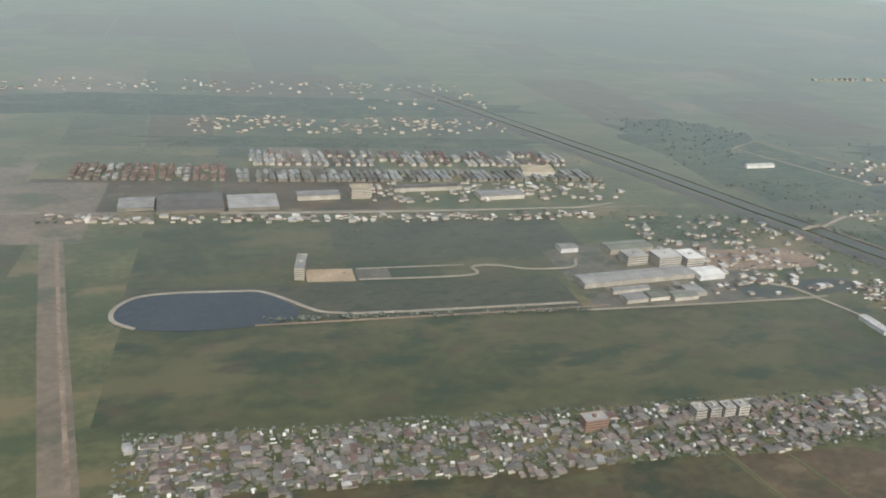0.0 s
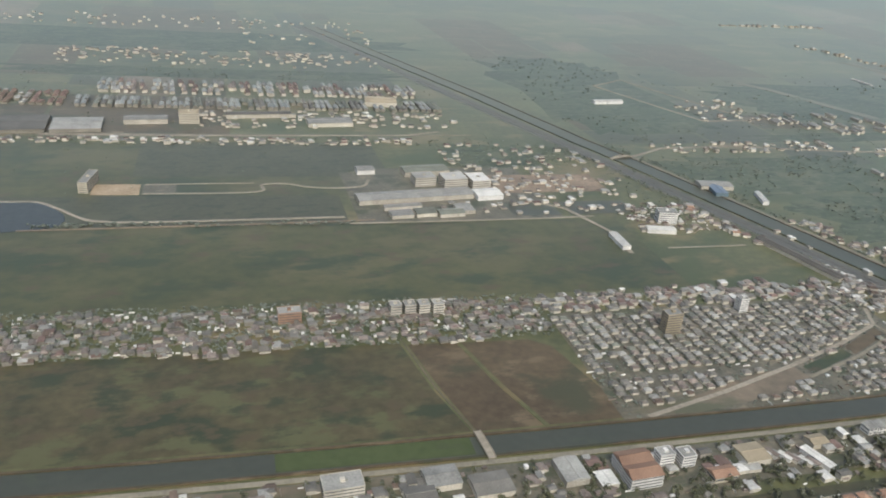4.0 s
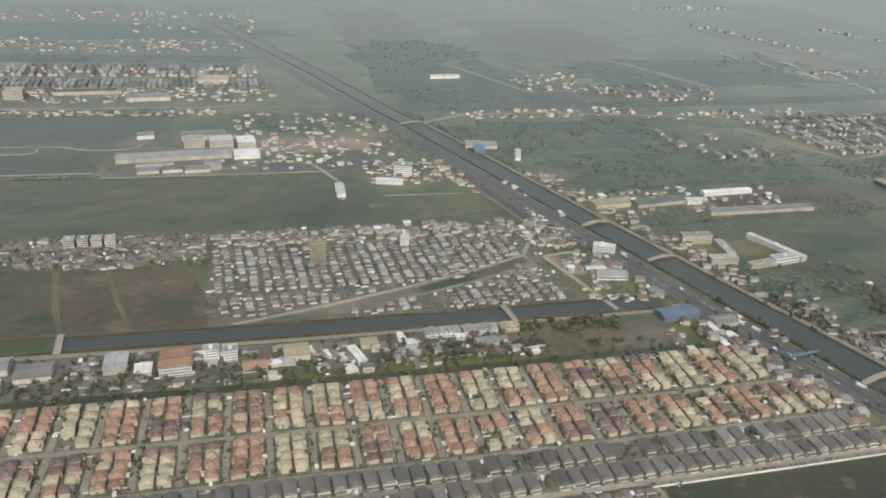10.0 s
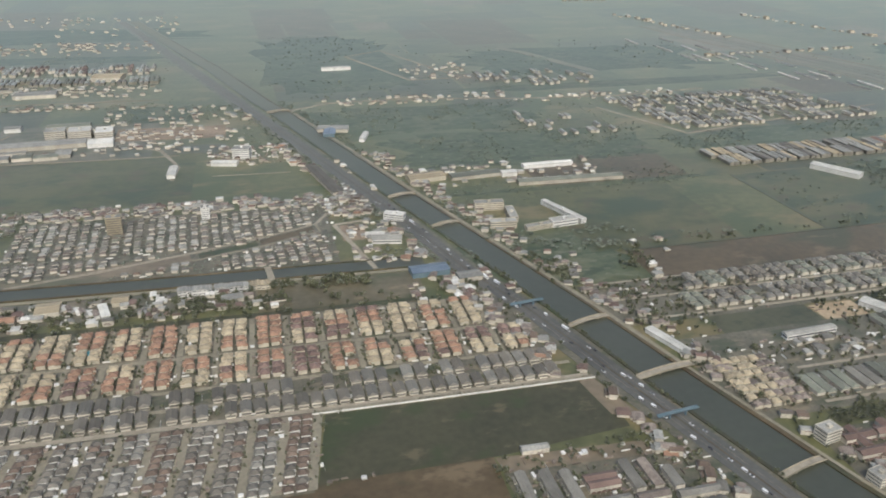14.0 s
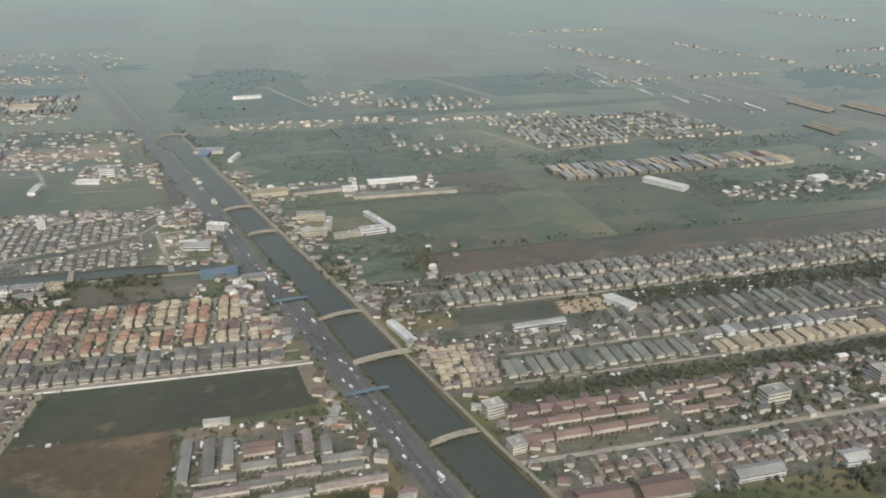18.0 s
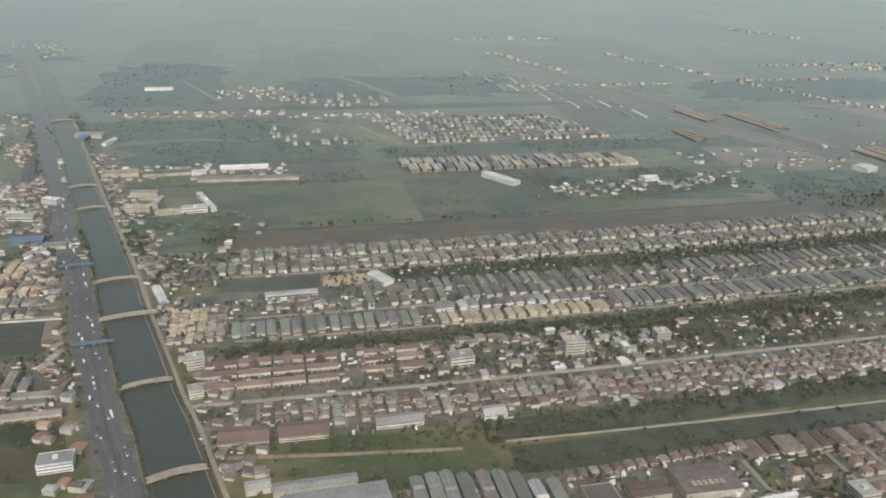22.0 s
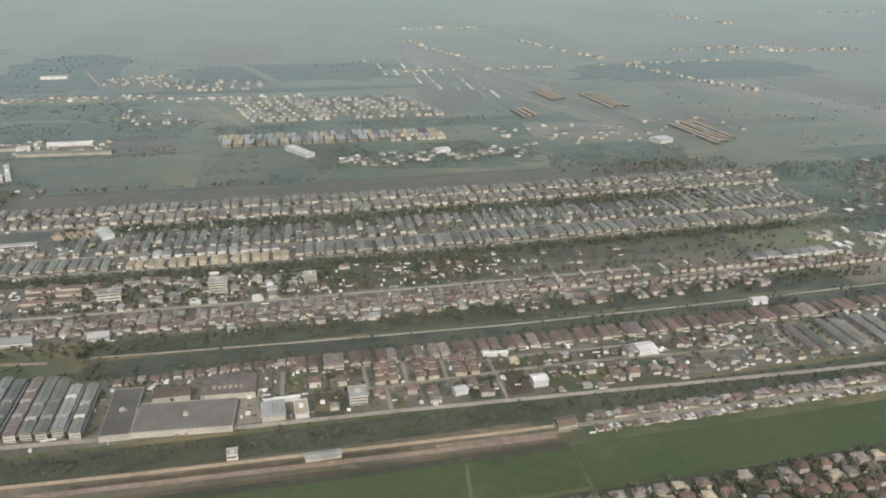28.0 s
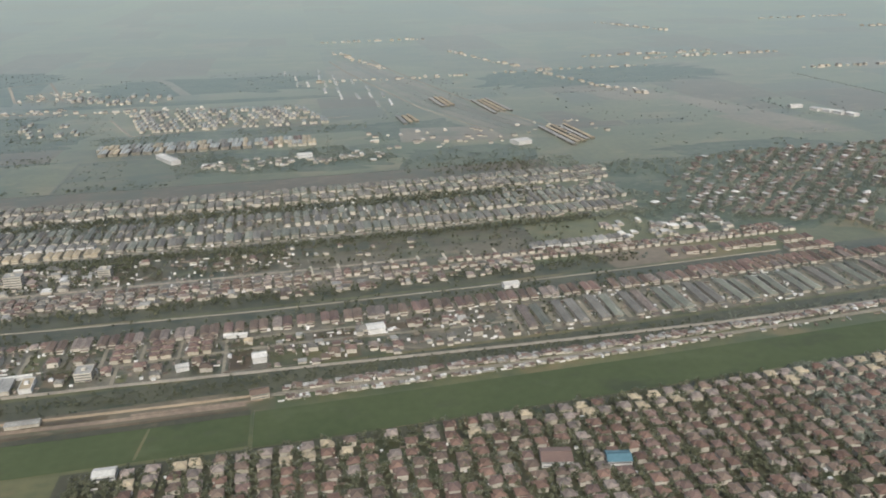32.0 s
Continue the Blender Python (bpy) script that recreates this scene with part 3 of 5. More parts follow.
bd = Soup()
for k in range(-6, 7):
    # an added glowing wall, painted as far haze, square to the mean view
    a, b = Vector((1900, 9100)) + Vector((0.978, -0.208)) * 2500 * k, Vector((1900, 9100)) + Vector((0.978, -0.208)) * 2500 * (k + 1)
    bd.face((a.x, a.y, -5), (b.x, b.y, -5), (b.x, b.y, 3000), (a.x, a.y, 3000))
setting("backdrop", bd, HAZE, "glowing pale grey backdrop painted as horizon haze")


def along(pts, y):
    for (x0, y0), (x1, y1) in zip(pts, pts[1:]):
        if y1 <= y <= y0:
            return x0 + (x1 - x0) * (y0 - y) / (y0 - y1)
    return pts[-1][0]


HWY = [(500, 2600), (770, 1700), (880, 1334), (952, 1095), (1084, 640), (1121, 500), (1154, 370), (1195, 256), (1243, 83), (1268, -4), (1307, -147), (1329, -212), (1440, -600)]
CAN = [(540, 2600), (815, 1750), (925, 1350), (961, 1240), (1122, 665), (1162, 530), (1243, 250), (1287, 80), (1313, -10), (1336, -93), (1357, -157), (1375, -222), (1480, -600)]


def canal_width(y):
    """The canal widens towards the south."""
    return 43 - 5 * min(1.0, max(0.0, (y - 150) / 300))


def beside(pts, off):
    """A line that keeps the same distance from the edge of the canal, east (+) or west (-)."""
    return [(x + math.copysign(canal_width(y) / 1.9, off) + off, y) for x, y in pts]


ROAD_E = beside(CAN, 8)
ribbon("verge", [(x + 15.5, y) for x, y in HWY], 7, 0.3, YARD, "dusty highway verge with sparse grass")
ribbon("verge", [(x - 17, y) for x, y in HWY], 11, 0.3, YARD, "bare dusty roadside")
ribbon("road", HWY, 24.5, 0.6, ASPH, "wide dark asphalt highway", 0.3)
for off, wd in ((0, 1.2), (-5.6, 0.18), (5.6, 0.18)):
    ribbon("road_marking", [(x + off, y) for x, y in HWY], wd, 0.75 if wd < 1 else 1.1, BROWN if wd > 1 else CONC, "dusty grass median" if wd > 1 else "white lane line", 0.1)
ribbon("canal", CAN, canal_width, 0.5, WATER, "broad dark green canal")
for off in (-2, 2):
    ribbon("canal_bank", beside(CAN, off), 4, 1.4, SCRUB if off < 0 else BROWN, "raised canal bank", 1.4)
ribbon("side_road", ROAD_E[3:], lambda y: 6.0 if y > 130 else 4.0, 0.9, STREET, "pale concrete road beside the canal", 0.6)

# western marsh and fields
rect("field", -232, 700, 800, 940, 0.15, MARSH, "green marshy field with straw-coloured patches")
rect("field", -240, 940, 380, 1060, 0.12, DEEP, "dark green grass round the reservoir")
rect("field", -240, 1060, 420, 1330, 0.14, MARSH, "dull brown-green fallow field")
rect("field", 60, 1150, 480, 1340, 0.18, DEEP, "dark green overgrown field")
polygon("field", [(-230, 436), (420, 436), (400, 507), (384, 600), (-230, 600)], 0.16, MEADOW, "wet meadow with yellow-green patches")
polygon("field", [(425, 436), (491, 436), (467, 509), (446, 596), (392, 596), (408, 507)], 0.17, BROWN, "brown fallow plot")
polygon("field", [(497, 436), (586, 436), (570, 500), (552, 575), (530, 592), (452, 594), (473, 509)], 0.19, BROWN, "brown fallow plot")
rect("field", -400, 286, 1000, 312, 0.15, SCRUB, "dark green ditch strip")
open_land.extend(([(944, 6), (1215, 18), (1215, 100), (952, 100)], [(1385, 132), (1514, 132), (1514, 192), (1385, 192)], [(560, -120), (1080, -120), (1080, -6), (560, -6)]))
polygon("field", [(938, 4), (1090, 6), (1215, 20), (1215, 100), (951, 100)], 0.16, SCRUB, "dark overgrown vacant field")
rect("field", 560, -120, 1084, 6, 0.14, BROWN, "brown and green scrubby field")
ribbon("path", [(-204, 540), (-230, 600), (-304, 940), (-364, 1235)], 5, 0.5, DIRT, "pale track along the earth strip")
ribbon("dirt_strip", [(-212, 540), (-238, 600), (-312, 940), (-372, 1235)], 34, 0.3, SOIL, "bare brown earth strip with tracks", 0.3)
rect("field", -560, 1230, -330, 1560, 0.2, SOIL, "bare brown field")

# reservoir with its ring path
LAKE_RING = [(-20, 990), (-66, 1037), (-130, 1040), (-205, 1032), (-245, 1000), (-243, 962), (-215, 932), (-150, 922), (-70, 930), (-20, 948)]


def closed(pts, steps=6):
    out, n = [], len(pts)
    for i in range(n):
        a, b, c, d = (Vector(pts[(i + k) % n]) for k in (-1, 0, 1, 2))
        for k in range(steps):
            u = k / steps
            out.append(0.5 * (2 * b + (c - a) * u + (2 * a - 5 * b + 4 * c - d) * u * u + (3 * b - a - 3 * c + d) * u**3))
    return [(p.x, p.y) for p in out]


polygon("reservoir", closed(LAKE_RING), 0.45, LAKE, "dark blue-grey reservoir")
ribbon("path", [(-215, 932), (-243, 955), (-247, 990), (-225, 1025), (-180, 1038), (-100, 1040), (-62, 1038), (-30, 1012), (10, 972), (40, 962), (92, 959), (376, 968)], 6, 0.8, CONC, "pale concrete path round the reservoir", 0.8, 6)
ribbon("path", [(-70, 932), (90, 940), (374, 952), (420, 955)], 5, 0.7, DIRT, "brown earth track")
ribbon("path", [(380, 942), (700, 946), (770, 950)], 5, 0.7, CONC, "pale concrete edge road")
ribbon("path", [(82, 1071), (250, 1078), (262, 1110), (300, 1115), (350, 1095), (420, 1098), (440, 1130)], 5, 0.7, CONC, "pale winding path", 0.6, 6)
ribbon("path", [(82, 1112), (250, 1118)], 4, 0.7, CONC, "pale path")
rect("yard", 6, 1066, 76, 1113, 0.4, SAND, "tan sand court")
rect("yard", 80, 1068, 130, 1113, 0.4, YARD, "grey paved yard")

# the east-west canal and its roads
WEST = -700
rect("canal", WEST, 401, 1105, 428, 0.4, WATER, "straight dark canal")
rect("water_weed", 240, 403, 415, 427, 0.5, WEED, "bright green weed covering the canal")
for y in (430, 399):
    ribbon("canal_bank", [(WEST, y), (1100, y)], 3, 1.3, BROWN, "bare earth canal bank", 1.3)
ribbon("road", [(WEST, 389), (1100, 392)], 6, 0.6, STREET, "narrow dusty road along the canal", 0.5)
ribbon("path", [(388, 602), (404, 507), (424, 432)], 2.2, 0.6, DRY, "pale field track")
ribbon("path", [(447, 600), (470, 509), (494, 434)], 3, 0.5, GRASS, "grassy dyke between plots")

# roads of the white quarter
rect("yard", 573, 432, 1000, 648, 0.25, YARD, "grey paved housing quarter")
WEDGE = [(574, 443), (657, 458), (743, 486), (809, 499), (814, 474), (754, 448), (649, 432)]
PLOT_A, PLOT_B = [(820, 495), (895, 523), (899, 509), (824, 481)], [(899, 526), (973, 562), (977, 546), (903, 510)]
polygon("yard", WEDGE, 0.3, SOIL, "bare tan earth wedge between houses")
polygon("yard", PLOT_A, 0.3, MARSH, "vacant grass plot between houses")
polygon("yard", PLOT_B, 0.33, BROWN, "bare brown plot between houses")
open_land.extend((WEDGE, PLOT_A, PLOT_B))
ribbon("road", [(600, 434), (700, 462), (809, 499), (899, 533), (979, 570), (1000, 610)], 5.5, 0.6, CONC, "pale concrete street")
ribbon("road", [(814, 474), (900, 504), (984, 542), (979, 570)], 4.5, 0.61, STREET, "dusty street round vacant plots")
ribbon("road", [(1005, 562), (1042, 403)], 6.5, 0.62, CONC, "pale concrete street")
ribbon("road", [(1005, 562), (1060, 572)], 6.5, 0.61, CONC, "pale concrete street")
rect("yard", 1012, 500, 1046, 558, 0.3, DIRT, "bare earth plot")

# the orange estate
rect("yard", 380, 112, 1185, 302, 0.25, YARD, "paved estate ground between houses")
ribbon("road", [(380, 229), (1165, 228)], 6, 0.6, STREET, "estate street of pale concrete")
ribbon("road", [(380, 166), (1180, 167)], 5, 0.6, STREET, "estate street of pale concrete")
ribbon("road", [(380, 136), (1200, 136)], 5, 0.6, STREET, "estate street of pale concrete")
rect("pavement", 940, 100, 1214, 108, 0.66, STREET, "pale strip along the estate wall")
ribbon("boundary_wall", [(940, 101), (1214, 101)], 0.5, 2.2, WHITE, "white estate boundary wall", 2.2)
polygon("yard", [(370, -5), (934, -5), (950, 112), (380, 112)], 0.27, YARD, "paved ground between town houses")
ribbon("road", [(380, 108), (1210, 109)], 6, 0.62, CONC, "pale estate road")

# eastern fields
rect("field", 1330, 388, 1560, 640, 0.15, MARSH, "mown green field")
rect("field", 1375, 298, 2640, 385, 0.17, BROWN, "long brown fallow strip")
rect("field", 1386, 132, 1512, 190, 0.2, DEEP, "dark green pond overgrown with weed")
rect("field", 1515, 131, 1572, 185, 0.22, SAND, "tan bare building plot")
rect("field", 1600, 146, 2560, 196, 0.35, DEEP, "dark weedy ditch")
rect("yard", 1270, 190, 2060, 296, 0.2, YARD, "paved ground between houses")
rect("yard", 1320, -2, 2420, 150, 0.22, YARD, "paved ground between houses")
rect("field", 1400, -24, 2600, -4, 0.2, DEEP, "dark green ditch strip")
rect("yard", 1370, -196, 2420, -28, 0.21, YARD, "paved ground between houses")
rect("field", 1400, -236, 1640, -197, 0.22, GRASS, "rough green verge")
ribbon("road", [(1375, -121), (1700, -123), (2300, -124)], 6, 0.6, CONC, "pale concrete estate road")
ribbon("path", [(1415, -212), (1500, -224), (1615, -238)], 5, 0.6, DIRT, "earth canal track")
rect("canal", 1655, -284, 3000, -244, 0.4, DEEP, "dark weed-grown canal between estates")
ribbon("path", [(1655, -235), (1843, -242), (2094, -250), (2380, -250), (2800, -246)], 3.5, 0.8, CONC, "pale dyke path")
rect("yard", 1440, -404, 3000, -284, 0.2, YARD, "paved ground between houses")
ribbon("road", [(1430, -380), (1581, -388), (1700, -394), (1827, -400), (1950, -402), (2137, -411), (2373, -425), (2611, -437), (3200, -446)], 6, 0.6, CONC, "pale concrete road")
rect("field", 1430, -458, 3200, -410, 0.18, DEEP, "dark green scrub strip")
rect("field", 1430, -496, 2112, -447, 0.25, DRY, "dry brown roadside")
ribbon("road", [(1430, -443), (1742, -452), (1880, -454), (2020, -458), (2092, -459)], 4.5, 0.55, SAND, "dusty earth road")
ribbon("dirt_strip", [(1430, -462), (1746, -467), (1950, -472), (2085, -474)], 6, 0.5, DIRT, "bare reddish earth strip")
ribbon("dirt_strip", [(1690, -460), (1800, -461), (1960, -464)], 5, 0.46, BROWN, "dark scrubby strip between tracks")
ribbon("dirt_strip", [(1980, -466), (2040, -468), (2100, -469)], 3.5, 0.56, DIRT, "trodden side track")
ribbon("verge", [(1430, -487), (1750, -489), (2090, -490)], 9, 0.4, SCRUB, "dark weedy edge of the flooded field")
ribbon("verge", [(1430, -480), (1700, -481), (1900, -482), (2088, -483)], 4, 0.42, BROWN, "brown trodden bank")
ribbon("road", [(2112, -462), (2359, -465), (2615, -466), (3200, -456)], 7, 0.5, STREET, "dusty concrete road")
ribbon("road", [(2092, -459), (2112, -462)], 6, 0.52, STREET, "dusty concrete lane")
rect("water_weed", 1560, -548, 2090, -492, 0.3, WEED, "bright green flooded field")
rect("water_weed", 2094, -552, 3400, -490, 0.32, WEED, "bright green weed-covered canal")
ribbon("path", [(2001, -496), (1996, -546)], 2.5, 0.6, GRASS, "grass dyke")
ribbon("path", [(2092, -490), (2092, -550)], 2.5, 0.6, GRASS, "grass dyke")
ribbon("road", [(2072, -324), (2142, -325), (2214, -327)], 4.5, 0.6, STREET, "pale concrete estate road")
ribbon("road", [(1930, -357), (2021, -354), (2086, -352), (2161, -352), (2287, -360), (2380, -362)], 5, 0.6, STREET, "pale concrete estate road")
ribbon("road", [(1850, -306), (1850, -396)], 4.5, 0.6, STREET, "pale concrete estate lane")
ribbon("road", [(1929, -310), (1930, -357)], 4, 0.62, STREET, "pale concrete lane")
ribbon("road", [(1948, -357), (1949, -400)], 4, 0.62, STREET, "pale concrete lane")
ribbon("road", [(1969, -312), (1969, -355)], 3.5, 0.62, STREET, "pale concrete lane")
ribbon("road", [(2008, -312), (2008, -354)], 3.5, 0.62, STREET, "pale concrete lane")
ribbon("road", [(2056, -312), (2058, -404)], 3.5, 0.62, STREET, "pale concrete lane")
for x0, x1, y0, y1, m in ((1853, 1868, -350, -308, GRASS), (1893, 1927, -328, -308, MARSH), (1880, 1906, -398, -360, BROWN), (1952, 1962, -396, -378, GRASS), (2025, 2052, -398, -360, SCRUB), (2060, 2140, -346, -328, MARSH), (2062, 2085, -399, -356, BROWN), (2104, 2200, -402, -366, MARSH), (2150, 2330, -346, -330, BROWN)):
    rect("plot", x0, y0, x1, y1, 0.45, m, "vacant grassy building plot between hedges")
rect("yard", 1940, -950, 3400, -553, 0.2, SCRUB, "shady overgrown gardens between houses")
rect("yard", 100, 314, 640, 386, 0.2, YARD, "trodden grey-brown yards beside the canal road")
rect("yard", 90, 318, 345, 384, 0.24, SOIL, "bare tan earth lots between warehouses")
rect("yard", 640, 330, 930, 386, 0.2, YARD, "trodden grey-brown yards beside the canal road")
for y, x0, x1 in ((251, 1290, 2480), (200, 1300, 2480), (296, 1290, 2480), (69, 1420, 2540), (10, 1410, 2520)):
    ribbon("road", [(x0, y), (x1, y)], 4, 0.6, CONC, "pale concrete estate street")
rect("field", 1562, 388, 1690, 640, 0.15, GRASS, "mown green field")
rect("field", 1694, 388, 1940, 640, 0.16, MARSH, "rough field with brown tracks")
ribbon("path", [(1690, 640), (1692, 388)], 6, 0.5, DEEP, "dark overgrown ditch")
ribbon("path", [(1375, 386), (2640, 388)], 5, 0.5, DEEP, "hedge bank along the fallow strip")
ribbon("road", [(2150, -168), (2243, -167), (2454, -155), (2585, -153), (2790, -150)], 6, 0.62, CONC, "pale concrete road past the building plots")
polygon("field", [(2990, 1230), (3050, 1040), (3150, 820), (3270, 450), (3420, 430), (3330, 800), (3200, 1230)], 0.3, SOIL, "bare tan farmland")
polygon("field", [(2830, 1000), (3200, 980), (3240, 700), (2900, 720)], 0.3, GRASS, "green far field")
polygon("field", [(2380, 640), (2640, 600), (2600, 760), (2400, 800)], 0.3, SOIL, "bare tan plot")
polygon("field", [(2540, -178), (2621, -176), (2705, -192), (2690, -236), (2554, -241)], 0.4, SOIL, "bare tan building land")
polygon("yard", [(1085, 4), (1215, -2), (1225, -22), (1088, -16)], 0.4, SOIL, "bare tan earth lot behind the houses")
polygon("yard", [(1086, -16), (1250, -22), (1268, -118), (1090, -100)], 0.35, YARD, "trodden ground between terraces")
polygon("field", [(1000, -122), (1266, -124), (1292, -215), (1000, -215)], 0.3, MEADOW, "brown and green scrub beside the highway")
polygon("yard", [(1196, 104), (1212, 104), (1232, 30), (1206, 40)], 0.35, SOIL, "tan roadside lot")
for k, (m, label) in enumerate(((CONC, "pale far road between strips"), (SOIL, "tan far strip"), (YARD, "grey far strip"), (BROWN, "brown far strip"), (SOIL, "tan far strip"), (CONC, "pale far road"))):
    ribbon("strip", [(2330 + 34 * k, 2204), (2415 + 34 * k, 1600), (2500 + 34 * k, 1070), (2560 + 32 * k, 860), (2603 + 30 * k, 723)], 8 if m is CONC else 22, 0.4, m, label)


def streets(first, last, pitch, y0, y1, width, lean=0.0):
    """The short parallel streets of a quarter, between its pairs of house rows."""
    s, x = Soup(), first
    while x <= last:
        a, b = survey(x, y0), survey(x + lean * (y1 - y0), y1)
        s.face((a[0] - width / 2, a[1], 0.62), (a[0] + width / 2, a[1], 0.62), (b[0] + width / 2, b[1], 0.62), (b[0] - width / 2, b[1], 0.62))
        x += pitch
    setting("side_road", s, STREET, "short dusty estate streets")


streets(380.5, 1165, 36.2, 171, 225, 6)
streets(380.5, 1165, 36.2, 233, 300, 6)
streets(372, 935, 28.0, -2, 103, 9, 0.12)
streets(1440, 2180, 26.0, -182, -128, 4, -0.02)
streets(2380, 3000, 44.0, -394, -328, 6)
ribbon("path", [(1193, 1856), (1311, 1506), (1451, 1514), (1312, 1933), (1193, 1856)], 9, 0.5, CONC, "pale dyke round far fish ponds")
rect("pond", 1330, 1530, 1400, 1700, 0.45, WATER, "grey far fish pond")
ribbon("strip", [(1660, 1952), (1732, 1827), (1827, 1507)], 30, 0.4, SOIL, "tan far strip")
ribbon("path", [(985, 1246), (1080, 1300), (1252, 1312), (1500, 1262), (1755, 1238), (2000, 1262)], 9, 0.4, CONC, "pale far road")
ribbon("path", [(1660, 1138), (1751, 895)], 7, 0.4, CONC, "pale estate road")
ribbon("path", [(1751, 895), (2060, 965), (2300, 1010)], 7, 0.4, CONC, "pale estate road")
ribbon("path", [(-700, 1380), (-330, 1378), (700, 1395)], 8, 0.4, STREET, "dusty far road")
rect("field", 895, 314, 1090, 386, 0.35, DRY, "dry olive vacant field")
rect("field", 380, 302, 1090, 313, 0.36, SCRUB, "rough grass strip behind the estate")

# ---- houses, quarter by quarter ----


def columns(group, kind, x0, x1, y0, y1, pitch, step, off, letters, scale=1.0, wall=None, keep=1.0, jitter=0.5, lean=0.0, stretch=1.0, mixed=0.2, blocks=0):
    """Streets across the quarter with houses back to back between them."""
    n = int((x1 - x0) / pitch)
    for i in range(n):
        c = x0 + pitch * (i + 0.5)
        main = letters[i % len(letters)]
        for j in range(int((y1 - y0) / step)):
            y = y0 + step * (j + 0.5)
            for side in ((-1, 1) if off else (1,)):
                if rng.random() > keep:
                    continue
                if blocks:
                    main = letters[(5 * i + 8 * (j // blocks)) % len(letters)]
                roof = main if rng.random() > mixed else rng.choice(letters)
                order(group, kind, roof, c + side * off + lean * (y - y0) + rng.gauss(0, jitter), y + rng.gauss(0, jitter), (90 if kind in ("villa", "hip") else 0) * side + (90 - 90 * side if kind not in ("villa", "hip") else 0), scale, wall, stretch)


columns("orange and cream estate houses", "villa", 380.5, 1165, 234, 298, 36.2, 12.4, 6.5, "OCOCOCCOOOCOCOCOCRCOR", 0.91, CREAMW, 0.97, mixed=0.12, blocks=2)
columns("orange and cream estate houses", "villa", 380.5, 1182, 172, 225, 36.2, 12.6, 6.5, "OCOCOCOROCCOORROCOR", 0.91, CREAMW, 0.96, mixed=0.12, blocks=2)
columns("grey semi-detached houses", "duplex", 384, 1190, 139, 163, 12.9, 24, 0, "DDG", 0.86, WALLM, 0.95, 0.3, 0.0, 1.2)
columns("grey semi-detached houses", "duplex", 384, 1195, 112, 134, 12.9, 22, 0, "DDG", 0.86, WALLM, 0.95, 0.3, 0.0, 1.12)
columns("town houses in rows", "hip", 372, 935, -2, 102, 28.0, 8.6, 4.9, "DDGB", 0.74, WHITE, 0.97, 0.3, 0.12, mixed=0.4)
columns("white quarter houses", "hip", 576, 996, 512, 646, 29.0, 9.6, 6.6, "GPGSDGEPG", 0.74, None, 0.93, 0.7, -0.06, mixed=0.8)
columns("white quarter houses", "hip", 584, 820, 440, 506, 29.0, 9.6, 6.6, "GPGSDGB", 0.74, None, 0.8, 0.7, -0.06, mixed=0.8)
columns("white quarter houses", "hip", 850, 1006, 438, 548, 29.0, 9.6, 6.6, "GPGSDG", 0.74, None, 0.88, 0.7, -0.1, mixed=0.8)
for _ in range(600):
    x = rng.uniform(-168, 565)
    low = 596 if x < 390 else 602
    order("crowded village houses", "shack", pick("GSSRGSDSGBPSDGD"), x, rng.uniform(low + 7 * math.sin(x / 40), 685 + 6 * math.sin(x / 23)), rng.choice((0, 90)), rng.choice((0.55, 0.68, 0.8, 0.95)), rng.choice((WALLD, WALLD, WALLD, WALLM)))
for _ in range(150):
    order("village houses by the white quarter", "shack", pick("PGSRGPS"), rng.uniform(570, 1010), rng.uniform(640, 690), rng.choice((0, 90)), 0.95)
for _ in range(170):
    y = rng.uniform(-380, 1000)
    order("roadside houses", "shack", pick("SPGSSRBPO"), along(HWY, y) - rng.uniform(25, 56), y, rng.choice((70, 160)), 1.1)
for _ in range(190):
    y = rng.uniform(-240, 900)
    order("canalside houses", "shack", pick("SPGSSRPB"), along(CAN, y) + rng.uniform(37, 76), y, rng.choice((70, 160)), 0.95)
columns("northern estate houses", "villa", 1392, 2750, 256, 294, 32.0, 12.4, 6.3, "GEGDGE", 0.95, None, 0.97, 0.3, -0.03, mixed=0.35)
columns("northern estate houses", "villa", 1376, 2740, 206, 244, 32.0, 12.4, 6.3, "EGEGDG", 0.95, None, 0.95, 0.3, -0.03, mixed=0.35)
columns("middle estate houses", "duplex", 1404, 1636, 10, 62, 27.5, 50, 5.7, "EEGE", 0.82, None, 1.0, 0.4, -0.03, 2.1)
columns("middle estate houses", "duplex", 1860, 2690, 12, 64, 28.0, 50, 6.4, "GEGDE", 0.9, None, 0.93, 0.6, -0.03, 2.0, 0.4)
columns("grey terraces behind the cream row", "duplex", 1640, 1860, 44, 68, 29.0, 24, 6.7, "GPG", 0.94, WHITE, 0.9, 0.6)
columns("middle estate houses", "terrace", 1560, 2700, 74, 142, 30.0, 34, 7.0, "GEDE", 0.92, None, 0.85, 0.8, -0.03, mixed=0.5)
columns("cream apartment blocks", "villa", 1336, 1400, 12, 100, 21.0, 12.5, 4.6, "CCS", 0.78, CREAMW, 0.92, 0.5)
columns("cream roofed row", "duplex", 1640, 1860, 10, 40, 27.0, 28, 5.7, "C", 0.82, CREAMW, 0.95, 0.4, 0.0, 1.4)
columns("red terraces", "terrace", 1382, 1530, -58, -38, 34.0, 18, 0, "RB", 1.0, None, 1.0, 0.3, stretch=0.95)
for i, (x, y) in enumerate([(x, y) for y in (-48, -70, -94) for x in (1400, 1434, 1468, 1502)]):
    order("red terraces", "terrace", pick("RRB"), x, y, 90, 1.0, None, 1.05)
